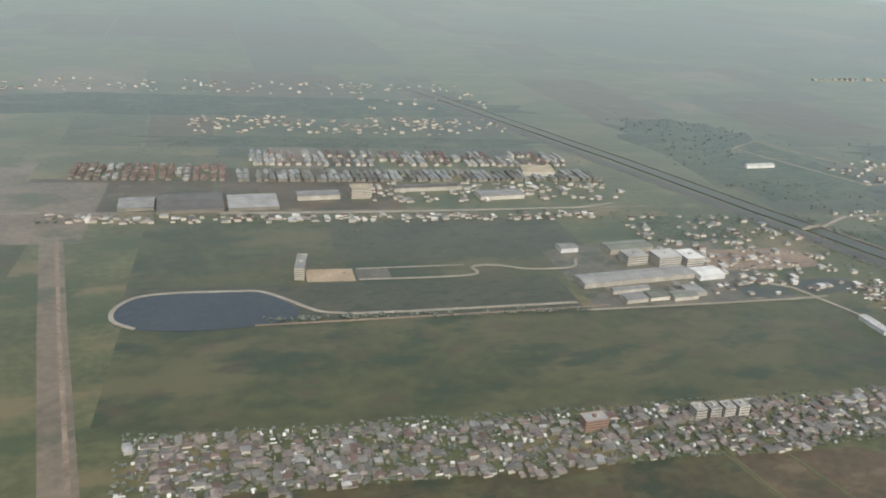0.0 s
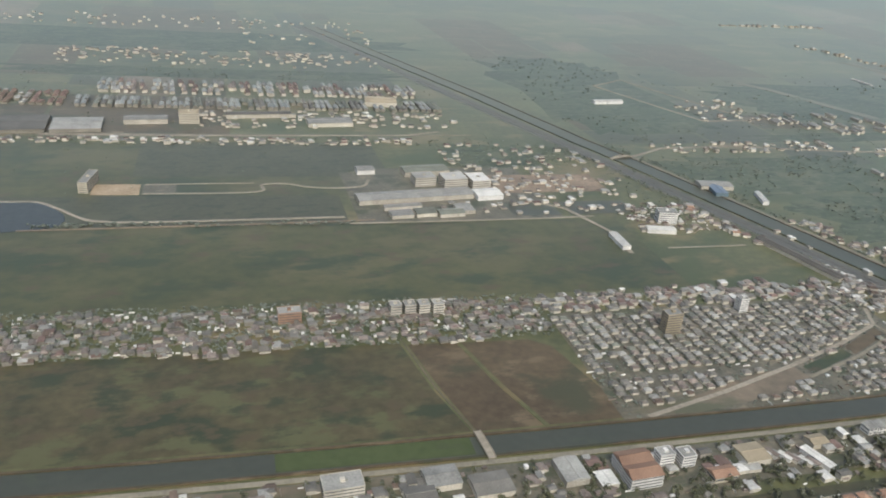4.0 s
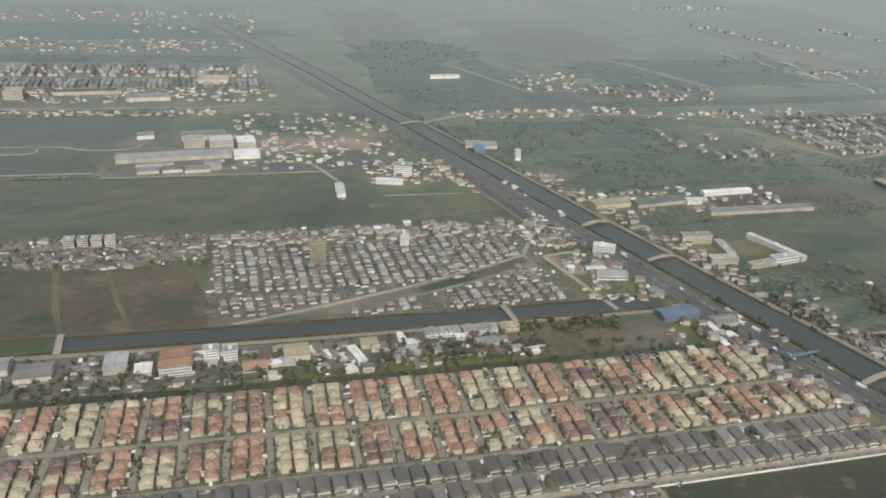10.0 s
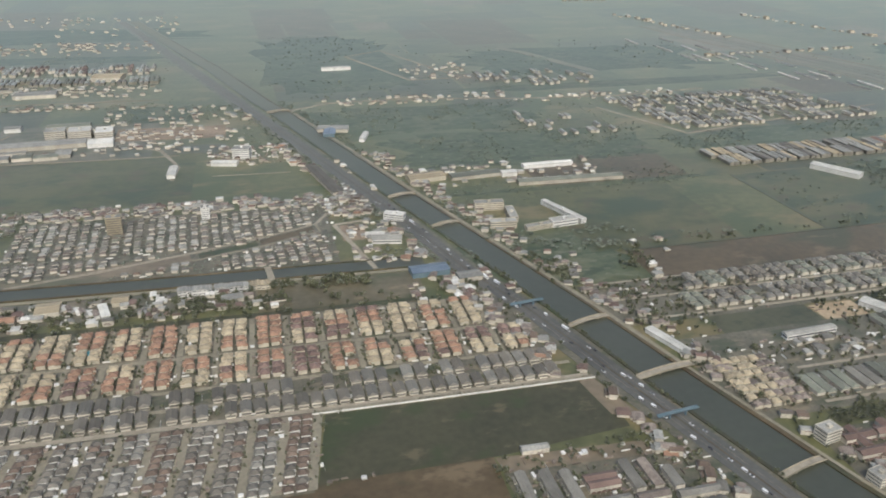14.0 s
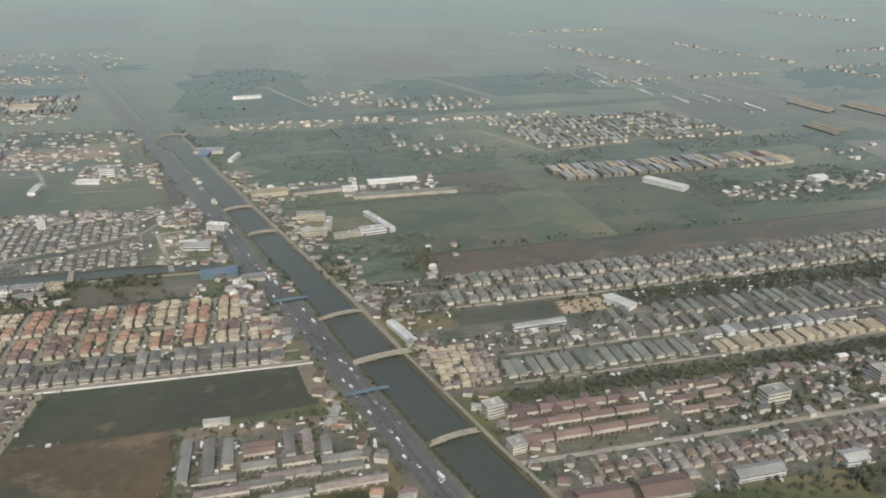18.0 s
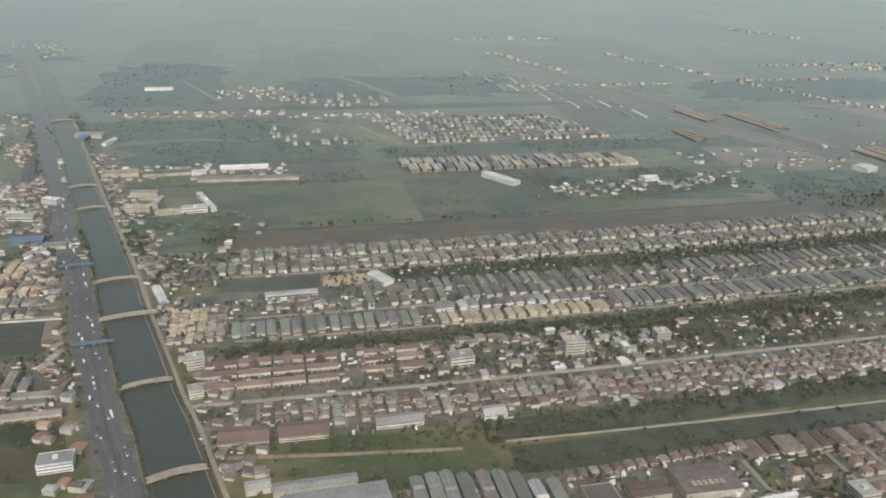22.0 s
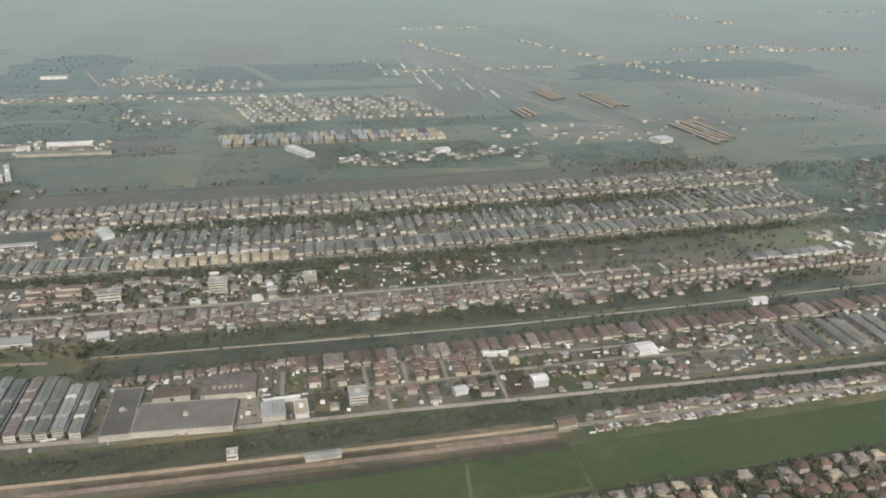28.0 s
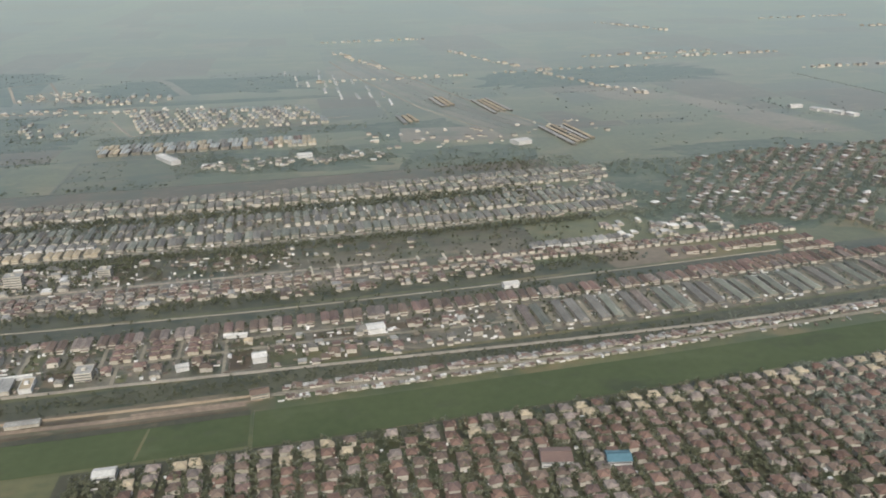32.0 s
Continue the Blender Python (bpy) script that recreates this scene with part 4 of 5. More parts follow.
for x, y in [(x, y) for y in (-46, -64, -84) for x in (1560, 1594)]:
    order("red terraces", "terrace", pick("RB"), x, y, 90, 0.9, None, 1.0)
columns("brown roofed detached houses", "villa", 1440, 2880, -180, -130, 26.0, 13, 6.2, "BSGBSRGB", 0.8, None, 0.96, 0.5, -0.02, mixed=0.5)
columns("brown row houses by the canal", "duplex", 1860, 3060, -313, -280, 27.0, 32, 5.5, "BSBR", 0.82, None, 0.97, 0.4, 0.0, 1.6)
for x0, x1 in ((1938, 1962), (1976, 2003), (2015, 2044)):
    for k in range(6):
        order("red roofed townhouses", "villa", "R" if k % 4 else "B", x0 + (x1 - x0) * (0.25 if k % 2 else 0.75), -319 - 14 * (k // 2), 90 if k % 2 else -90, 0.92, CREAMW)
for x, y, roof, size in ((1881, -337, "R", 1.25), (1907, -340, "B", 1.1), (1940, -371, "R", 1.2), (1972, -370, "R", 1.2), (1990, -378, "B", 1.1), (1990, -392, "G", 1.0), (2030, -373, "B", 1.1), (2040, -390, "B", 1.15), (1898, -385, "G", 0.9),
                         (2080, -336, "C", 0.9), (2150, -372, "G", 1.1), (2172, -390, "B", 1.2), (2190, -388, "R", 1.2), (2214, -385, "S", 1.0), (2205, -345, "G", 1.3), (2240, -392, "R", 1.1), (2262, -340, "B", 1.1), (2300, -388, "G", 1.0), (2330, -384, "B", 1.2), (2320, -345, "P", 1.0)):
    order("detached houses along the lower road", "villa", roof, x, y, rng.choice((0, 90, 180)), size * 0.9)
for k in range(16):
    order("small row houses behind the warehouses", "hip", "RBS"[k % 3], 1694 + 11 * k, -297 + 0.7 * k, 0, 0.85)
columns("grey rows in the east", "duplex", 2380, 3000, -397, -327, 44.0, 70, 8.5, "EGES", 0.9, None, 1.0, 0.6, 0.0, 3.6, mixed=0.4)
for k in range(900):
    x, upper = rng.uniform(2120, 3100), k % 5 < 3
    y0 = -463 + max(0, x - 2500) * 0.02
    order("shanty houses along the dusty road", "shack", pick("RBSPBSRPP" if upper else "SPSBRPW"), x, y0 + (rng.uniform(6, 14) if upper else rng.uniform(-11, -8)), rng.choice((1, 91)), 0.62 if upper else 0.5, WALLM if k % 3 else WALLD)
columns("near brown estate", "villa", 1996, 3300, -915, -593, 35.8, 15.3, 8.0, "MBSMRBMB", 0.93, WALLM, 0.95, 1.5, -0.02, mixed=0.6)
columns("near brown estate", "villa", 1989, 3300, -592, -560, 35.8, 15.0, 8.0, "SCBSMCS", 0.93, CREAMW, 0.95, 1.3, -0.02, mixed=0.7)

# far quarters
# many roofs here take duller, paler colours in place of haze
columns("far orange estate", "villa", -416, -90, 1575, 1690, 34.0, 14, 7.5, "RBPR", 0.9, WALLD, 0.75, 1.0)
columns("far grey estate", "terrace", -90, 690, 1570, 1660, 26.0, 36, 6.0, "HEGH", 1.0, WALLD, 0.9, 1.0)
columns("far grey estate", "terrace", -60, 690, 1690, 1840, 28.0, 38, 6.0, "HPSR", 1.0, None, 0.7, 2.0)
for x0, x1, y0, y1, n, ls, gr in ((-400, 560, 1325, 1362, 150, "PSGRW", "village along the far road"), (150, 700, 1440, 1560, 130, "PGWES", "far mixed houses"),
                                  (-200, 680, 1990, 2180, 170, "GPSG", "distant village"), (600, 900, 1000, 1330, 120, "HPSGRHH", "houses by the junction"),
                                  (520, 800, 955, 1190, 60, "WPSG", "sheds by the factory"), (1150, 1480, 690, 800, 60, "PWGS", "workshops past the school"),
                                  (1060, 1500, 1268, 1330, 80, "WPSG", "white roadside sheds"), (1500, 1900, 1225, 1275, 40, "WPS", "white roadside sheds"),
                                  (1950, 2330, 480, 570, 70, "PGWS", "houses among the trees"), 
                                  (2480, 2700, 0, 290, 170, "GEGDP", "eastern estate edge"), (600, 1000, 650, 700, 60, "WPGSR", "village houses by the white quarter"),
                                  (1850, 2340, -30, -100, 24, "RPGSB", "houses along the ditch"), (1640, 1840, -30, -118, 45, "PGRWS", "houses along the ditch"),
                                  (2100, 2450, -215, -170, 70, "PSGRB", "houses by the dyke"), (1640, 2100, -200, -172, 70, "PSGRB", "houses by the dyke"),
                                  (1395, 1450, -360, -130, 35, "PSRWG", "houses by the canal road"), (2300, 2900, 560, 760, 50, "WPSG", "far eastern sheds"),
                                  (1280, 1460, 300, 420, 10, "PSGW", "houses near the school"), (300, 700, 2300, 2700, 60, "WPSG", "distant white sheds"),
                                  (-900, 400, 2480, 2700, 80, "WPSG", "distant white sheds"), (150, 920, 318, 380, 60, "PSGWRG", "small houses along the canal road"),
                                  (1300, 1500, 1500, 1700, 40, "WPS", "distant white sheds"), (-200, -150, 570, 720, 14, "PSG", "huts by the earth strip")):
    for _ in range(n):
        order(gr, "shack", pick(ls), rng.uniform(x0, x1), rng.uniform(min(y0, y1), max(y0, y1)), rng.choice((0, 90)), rng.choice((0.7, 0.85, 1.1)))
columns("grey rows in the far east", "terrace", 1765, 2260, 925, 1215, 30.0, 40, 6.0, "HPGHE", 0.95, WALLM, 0.75, 1.2, -0.25)
columns("pale rows in the far east", "terrace", 1716, 2056, 682, 774, 24.0, 45, 5.0, "HCHG", 1.0, WALLD, 0.95, 0.5, -0.2, 1.3)
columns("red rows in the far east", "terrace", 2064, 2200, 672, 764, 22.0, 45, 5.0, "HRC", 1.0, None, 0.95, 0.5, -0.2, 1.3)
columns("dark rows past the school", "terrace", 1490, 1636, 935, 1160, 36.0, 40, 6.0, "HPP", 0.85, WALLM, 0.5, 1.0, -0.42)
for x, y, n, long in ((2740, 590, 5, 6.8), (2672, 1020, 4, 8.6), (2560, 1130, 3, 6.0), (2420, 900, 3, 4.0)):
    for k in range(n):
        order("long cream sheds", "shed", "C" if k % 3 else "P", x + 16 * k, y + 7 * k, 5, 0.8, WALLD, long * rng.uniform(0.85, 1.1))
columns("far pale sheds", "shed", 2300, 2560, 1100, 2000, 46.0, 150, 0, "HW", 0.6, WHITE, 0.6, 6.0, -0.28, 4.6)
columns("far village rows", "terrace", 1480, 1800, 1380, 1600, 40.0, 45, 7.0, "PHH", 1.0, None, 0.5, 5.0)
columns("pale pairs by the building plots", "duplex", 2462, 2610, -146, -108, 24.0, 34, 5.4, "GPG", 0.9, WHITE, 1.0, 0.4)
columns("brown rows beyond the dyke", "duplex", 2640, 2900, -300, -180, 24.0, 34, 5.4, "RBB", 0.9, None, 0.9, 0.6)
for k in range(760):
    u, v = rng.random(), round(rng.triangular(0, 1.7, 0.7) * 13) / 13 + rng.gauss(0, 0.008)
    x, y = (2700 + 230 * v) * (1 - u) + (2900 + 500 * v) * u, -200 * v * (1 - u) + 30 * (1 - u) + 320 * u
    order("dense eastern town", "shack", pick("SBGBRSGPG" if k % 9 else "WWP"), x, y, rng.choice((20, 110)), rng.choice((0.7, 0.9, 1.1)), WALLD)
for k in range(46):
    order("houses by the building plots", "shack", pick("WPSWG"), rng.uniform(2600, 2790), rng.uniform(-142, -60), rng.choice((0, 90)), rng.choice((0.9, 1.2)))
for x, y, long, turn, roof in ((1097, -50, 58, 0, "G"), (1117, -50, 50, 0, "G"), (1133, -46, 36, 0, "G"), (1185, -44, 34, 0, "G"), (1201, -45, 34, 0, "S"), (1217, -54, 24, 0, "G"),
                                (1159, -40, 28, 90, "R"), (1159, -49, 28, 90, "R"), (1159, -69, 30, 90, "G"), (1192, -70, 28, 90, "S"), (1229, -75, 36, 90, "G"), (1186, -89, 48, 90, "S"),
                                (1228, -90, 34, 90, "G"), (1126, -81, 30, 90, "D"), (1162, -95, 36, 90, "G"), (1234, -112, 60, 90, "S"), (1180, -116, 40, 90, "G"), (1130, -100, 40, 90, "S")):
    order("terraces beside the highway", "terrace", roof, x, y - 4, turn, 0.95, None, long / 28.5)
for k in range(70):
    order("small houses on the lower road", "shack", pick("RBSGRPB"), rng.uniform(2110, 2380), rng.uniform(-405, -325), rng.choice((0, 90)), rng.choice((0.6, 0.8)))
for k in range(56):
    order("houses among the ditch trees", "shack", pick("PGRSGDB"), rng.uniform(1540, 1900), rng.uniform(-108, -30), rng.choice((0, 90)), rng.choice((0.7, 0.9, 1.1)))
for k in range(26):
    order("houses by the weedy pond", "shack", pick("PGSWG"), rng.uniform(1440, 1620), rng.uniform(70, 115), rng.choice((0, 90)), rng.choice((0.8, 1.1)))
for n, x0, x1, y0, y1, ls, gr in ((130, 150, 920, 318, 382, "SPGRGBSW", "small houses along the canal road"), (60, 820, 960, 872, 1000, "WPSGR", "houses beside the junction"), (50, 1010, 1060, 640, 860, "PSGRW", "houses beside the junction"),
                                  (60, 1070, 1200, 296, 380, "SPGRW", "houses by the blue warehouse"), (110, 1000, 1085, 585, 720, "PSGGWD", "crowded houses at the junction"), (50, 1020, 1110, 420, 560, "PSGW", "houses beside the junction")):
    for _ in range(n):
        order(gr, "shack", pick(ls), rng.uniform(x0, x1), rng.uniform(y0, y1), rng.choice((0, 90)), rng.choice((0.6, 0.8, 1.0)))
for k in range(13):
    x0, y0, way = rng.uniform(2200, 5200), rng.uniform(1350, 3400), rng.choice((0.0, 0.0, 1.3))
    for j in range(22):
        d = 26 * j + rng.gauss(0, 7)
        order("far farm villages", "shack", pick("WPHHC"), x0 + d * math.cos(way) + rng.gauss(0, 9), y0 - d * math.sin(way) + rng.gauss(0, 9), rng.choice((0, 90)), rng.choice((0.9, 1.3, 1.7)))

# ---- larger buildings ----
# along the straight canal
building("warehouse", 375, 372, 30, 24, 7, WALLM, R_PALE, "grey warehouse with a pale sheet roof", 0, 0, 2.2)
building("warehouse", 415, 358, 34, 26, 6, WALLM, R_GREY, "dark low warehouse with a grey roof", 0, 0, 2.0)
building("workshop", 489, 364, 22, 30, 7, WALLM, R_PALE, "workshop with a beige sheet roof", 0, 0, 2.0)
building("workshop", 516, 350, 16, 18, 5, WALLM, R_WHITE, "small workshop with a white roof", 0, 0, 1.2)
for dy in (0, 19):
    building("apartment_block", 547, 345 + dy, 31, 18, 13, WHITE, R_ORANGE, "four-storey white apartment block with an orange hipped roof", 0, 4, 3.2, "apartment building")
building("apartment_block", 580, 368, 15, 12, 12, WHITE, R_PALE, "cream four-storey apartment block", 0, 4, 0, "apartment building")
building("apartment_block", 599, 364, 14, 14, 12, WHITE, R_PALE, "white four-storey block with a flat roof", 0, 4, 0, "apartment building")
building("villa", 623, 340, 24, 14, 6, CREAMW, R_ORANGE, "broad villa with an orange tiled roof", 0, 1, 3.0, "house")
building("warehouse", 665, 360, 26, 24, 7, WALLM, R_CREAM, "warehouse with a beige sheet roof", 0, 0, 2.0)
building("warehouse", 726, 346, 9, 32, 5, WHITE, R_WHITE, "narrow white shed", 14, 0, 1.2)
building("workshop", 741, 368, 18, 14, 6, CREAMW, R_CREAM, "workshop with a yellow-cream roof", 0, 0, 2.0)
building("workshop", 655, 346, 16, 12, 4, WALLM, R_PALE, "low workshop with a dusty roof", -4, 0, 1.2)
for k in range(9):
    building("workshop", 676 + 5.2 * k, 366 - 3.1 * k, 5.4, 13, 3.6 + 0.5 * (k % 3), WALLM if k % 2 else WHITE, (R_PALE, R_WHITE, R_RUST)[k % 3], "small workshop bay under a sheet roof", 24, 0, 0.8)
for x0, n in ((806, 7), (848, 7), (890, 4)):
    for k in range(n):
        building("shophouse", x0 + 5.6 * k, 377 + 0.6 * (k % 2), 5.2, 11, 7.5 + 0.6 * (k % 3 == 1), CREAMW if n < 5 else WHITE, R_CREAM if n < 5 else R_PALE, "narrow white two-storey shophouse by the canal road", 2, 2, 0.9, "shophouse")
building("warehouse", 866, 352, 24, 14, 5, WALLM, R_PALE, "low hall with a grey sheet roof", 6, 0, 1.4)
ribbon("boundary_wall", [(812, 330), (866, 333)], 0.5, 2.0, WALLM, "low pale yard wall", 2.0)
ribbon("boundary_wall", [(872, 334), (930, 337)], 0.5, 2.0, WALLM, "low pale yard wall", 2.0)
building("warehouse", 292, 374, 34, 20, 10, WALLM, R_PALE, "tall pale concrete block by the canal road", 0, 3)
building("warehouse", 200, 355, 60, 24, 6, WALLM, R_RUST, "low warehouse with a weathered roof", 0, 0, 1.8)
building("warehouse", 353, 352, 26, 20, 7, WALLM, R_GREY, "warehouse with a grey roof", 0, 0, 2.0)
# towers of the village
building("tower_block", 706, 590, 20, 14, 26, R_CREAM, R_PALE, "eight-storey reddish-cream apartment tower", 0, 8, 0, "apartment building")
building("tower_block", 826, 628, 12, 12, 18, WHITE, R_PALE, "six-storey white tower block", 0, 6, 0, "apartment building")
building("apartment_block", 270, 664, 26, 16, 13, R_ORANGE, R_PALE, "pinkish four-storey apartment block", 0, 4, 0, "apartment building")
for k in range(4):
    building("apartment_block", 392 + 17 * k, 668, 13, 14, 13, WALLM, R_PALE, "grey four-storey block with a flat roof", 0, 4, 0, "apartment building")
# reservoir side
building("slab_block", 0, 1104, 14, 58, 17, CREAMW, R_PALE, "long tan slab block seen from its end", -12, 5, 0, "building")
# factory
building("factory_hall", 500, 1042, 190, 34, 8, WALLM, R_PALE, "very long grey factory hall", 2, 0, 2.4, "factory")
building("factory_hall", 622, 1045, 44, 34, 8, WHITE, R_WHITE, "factory hall with a white roof", 2, 0, 2.4, "factory")
for x, y, w, d in ((462, 968, 34, 22), (500, 974, 32, 24), (540, 970, 40, 22), (566, 985, 26, 30), (470, 998, 60, 12)):
    building("factory_shed", x, y, w, d, 6, WALLM, rng.choice((R_PALE, R_GREEN)), "low pale factory shed", 2, 0, 1.8, "factory")
building("office_block", 530, 1112, 36, 30, 15, WALLM, R_PALE, "pale concrete office block", 2, 4, 0, "office")
building("office_block", 578, 1098, 40, 34, 18, WALLM, R_WHITE, "office block with a bright white roof", 2, 5, 0, "office")
building("office_block", 622, 1100, 32, 40, 15, WALLM, R_WHITE, "office block with a bright roof", 2, 4, 0, "office")
building("factory_hall", 545, 1165, 80, 34, 9, WALLM, R_GREEN, "factory hall with a grey-green roof", 2, 0, 2.4, "factory")
building("factory_shed", 440, 1170, 30, 24, 8, WHITE, R_PALE, "white pump house", 0, 0, 2.0, "factory")
rect("yard", 395, 946, 720, 1190, 0.3, YARD, "grey paved factory ground")
rect("yard", 640, 1060, 850, 1150, 0.3, DIRT, "bare brown building land")
rect("reservoir", 640, 960, 720, 1010, 0.3, WATER, "dark treatment pond")
rect("reservoir", 735, 960, 850, 1015, 0.3, WATER, "dark treatment pond")
ribbon("path", [(700, 1010), (735, 985), (772, 880), (765, 806)], 7, 0.7, CONC, "pale field road")
building("warehouse", 764, 845, 13, 50, 6, WHITE, R_WHITE, "long white barn in the field", -4, 0, 1.8)
building("office_block", 880, 920, 30, 22, 18, WHITE, R_PALE, "white office block beside the field", -15, 5, 0, "office")
building("warehouse", 850, 880, 44, 16, 6, WHITE, R_WHITE, "white low sheds", -15, 0, 1.5)
ribbon("path", [(830, 820), (960, 818)], 4, 0.6, CONC, "pale wall along the field")
# by the junction
building("school_hall", 1070, 488, 40, 18, 6, WHITE, R_PALE, "white hall with a broad pale roof", -12, 1, 4.0, "hall")
building("school_hall", 1056, 506, 26, 9, 6, WHITE, R_WHITE, "white low hall", -12, 1, 2.0, "hall")
building("warehouse", 1105, 376, 48, 22, 7, BLUEM, R_BLUE, "warehouse with a bright blue sheet roof", 2, 0, 2.0)
building("warehouse", 1150, 350, 30, 18, 6, WALLM, R_PALE, "pale workshop", 2, 0, 2.0)
building("market_hall", 1010, 760, 18, 148, 6, WALLM, R_DARK, "long dark market roof beside the highway", 11, 0, 1.6, "market")
building("office_block", 1094, 566, 30, 12, 10, WHITE, R_WHITE, "white school wing by the highway", -30, 3, 0, "office")
# school east of the canal
building("school_block", 1240, 578, 44, 14, 12, CREAMW, R_PALE, "cream four-storey school block", -8, 4, 0, "school")
building("school_block", 1240, 504, 38, 14, 10, CREAMW, R_PALE, "cream three-storey school block", -8, 3, 0, "school")
building("school_block", 1264, 540, 12, 44, 8, WALLM, R_PALE, "cream school wing", -8, 3, 0, "school")
building("school_block", 1290, 486, 46, 10, 7, CREAMW, R_PALE, "long pale school wing", 8, 3, 0, "school")
building("school_block", 1343, 535, 9, 92, 7, WHITE, R_WHITE, "long white school wing", 18, 3, 0, "school")
building("school_block", 1328, 494, 40, 15, 9, WHITE, R_PALE, "white school hall", 6, 2, 0, "school")
building("warehouse", 1176, 733, 62, 26, 8, CREAMW, R_CREAM, "warehouse with a cream roof", 6, 0, 2.0)
building("warehouse", 1262, 732, 90, 22, 6, WALLM, R_GREEN, "long low grey-green shed", 4, 0, 2.0)
building("warehouse", 1410, 676, 180, 18, 6, WALLM, R_GREEN, "very long pale green shed", -3, 0, 2.0)
building("warehouse", 1400, 760, 90, 14, 6, WHITE, R_WHITE, "long white shed", 0, 0, 1.6)
building("warehouse", 1318, 726, 26, 16, 7, WHITE, R_WHITE, "white shed", 0, 0, 2.0)
building("warehouse", 1060, 1068, 60, 30, 7, WALLM, R_PALE, "pale works hall", -12, 0, 2.0)
building("warehouse", 1050, 1040, 22, 40, 7, BLUEM, R_BLUE, "works hall with a blue roof", -12, 0, 2.0)
building("warehouse", 1112, 1000, 10, 50, 6, WHITE, R_WHITE, "narrow white shed", -20, 0, 1.6)
building("warehouse", 1874, 605, 20, 82, 8, WHITE, R_WHITE, "long bright white barn", 30, 0, 2.4)
building("warehouse", 2160, 560, 30, 20, 7, WHITE, R_WHITE, "white shed among trees", 10, 0, 2.0)
building("warehouse", 2640, 545, 36, 34, 8, WHITE, R_WHITE, "white roofed depot", 20, 0, 2.4)
building("warehouse", 1142, 1672, 76, 16, 7, WHITE, R_WHITE, "white farm sheds far off", 0, 0, 2.0)
building("warehouse", 3445, 745, 34, 16, 7, WHITE, R_WHITE, "white farm shed on bare land", 0, 0, 2.0)
for k in range(4):
    building("warehouse", 3470 + 13 * k, 690 - 30 * k, 20, 26, 7, WHITE, R_WHITE, "white farm shed in a line", 12, 0, 2.0)
# mall and works in the far west
building("works_hall", -172, 1430, 112, 96, 6, WALLD, R_GREY, "huge works hall with a dark grey roof", 0, 0, 2.0, "factory")
building("works_hall", -62, 1432, 88, 76, 6, WALLD, R_PALE, "huge works hall with a pale roof", 0, 0, 2.0, "factory")
building("works_hall", -265, 1420, 60, 60, 6, WALLD, R_PALE, "works hall with a pale roof", 0, 0, 2.0, "factory")
building("tower_block", 142, 1475, 38, 30, 20, CREAMW, R_CREAM, "tan tower block", 0, 6, 0, "building")
building("works_hall", 60, 1470, 80, 34, 9, WALLM, R_PALE, "pale works hall", 0, 0, 2.0, "factory")
building("works_hall", 560, 1640, 70, 52, 10, WALLM, R_CREAM, "works hall with a bright cream roof", -10, 0, 3.0, "factory")
building("works_hall", 420, 1470, 90, 40, 8, WALLM, R_PALE, "pale works hall", 0, 0, 2.0, "factory")
building("works_hall", 280, 1520, 130, 24, 8, WALLM, R_GREY, "grey works hall", 0, 0, 2.0, "factory")
ribbon("road", [(-120, 1375), (150, 1378), (560, 1392), (640, 1420)], 7, 0.6, CONC, "pale road past the works")
# east of the canal
building("hall", 1589, 158, 17, 38, 6, WHITE, R_WHITE, "white roofed sports hall", 27, 0, 2.0, "hall")
building("depot", 1316, 148, 10, 56, 5, WHITE, R_WHITE, "long pale depot by the canal road", 17, 0, 1.2, "depot")
building("office_block", 1374, -40, 18, 14, 13, WALLM, R_PALE, "pale four-storey block", 10, 4, 0, "office")
building("office_block", 1380, -100, 14, 14, 9, WALLM, R_PALE, "pale corner block", 10, 3, 0, "office")
building("office_block", 1645, -85, 26, 16, 12, WALLM, R_PALE, "white three-storey block", 4, 3, 0, "apartment building")
building("tower_block", 1770, -85, 22, 16, 17, WALLM, R_PALE, "white five-storey apartment block with dark stripes", 0, 5, 0, "apartment building", 0.8, 3)
building("office_block", 1880, -75, 16, 14, 12, WALLM, R_PALE, "white block with a flat roof", 0, 4, 0, "apartment building")
building("long_shed", 1474, 126, 64, 9, 6, WHITE, R_PALE, "long white row of shops", 2, 1, 1.5, "shops")
for x in (1428, 1480):
    building("villa", x, -186, 44, 22, 6, CREAMW, R_RED, "large house with a broad red-brown roof", -2, 2, 4.0, "house")
building("villa", 1566, -186, 44, 14, 6, WHITE, R_PALE, "long house with a pale roof", 0, 2, 3.0, "house")
building("villa", 1655, -190, 22, 16, 6, WHITE, R_PALE, "house with a pale roof", 0, 2, 3.0, "house")
# works on the lower road
building("office_block", 1278, -198, 28, 18, 9, WHITE, R_PALE, "white three-storey block beside the highway", 4, 3, 0, "office")
building("works_hall", 1503, -304, 84, 44, 8, WALLM, R_PALE, "big warehouse with a pale grey sheet roof", 3, 0, 2.4, "warehouse")
building("works_hall", 1487, -268, 68, 11, 6, WALLM, R_PALE, "long open shed with a pale roof", 1, 0, 1.6, "warehouse")
building("works_hall", 1442, -262, 20, 11, 6, WALLM, R_PALE, "small pale shed", 3, 0, 1.6, "warehouse")
building("works_hall", 1710, -358, 26, 78, 6, WALLM, R_DARK, "long warehouse with a flat tan-grey roof", 0, 0, 0, "warehouse", 0.5)
building("works_hall", 1767, -377, 87, 46, 6.2, WALLM, R_DARK, "broad warehouse with a flat tan-grey roof", -3, 0, 0, "warehouse", 0.5)
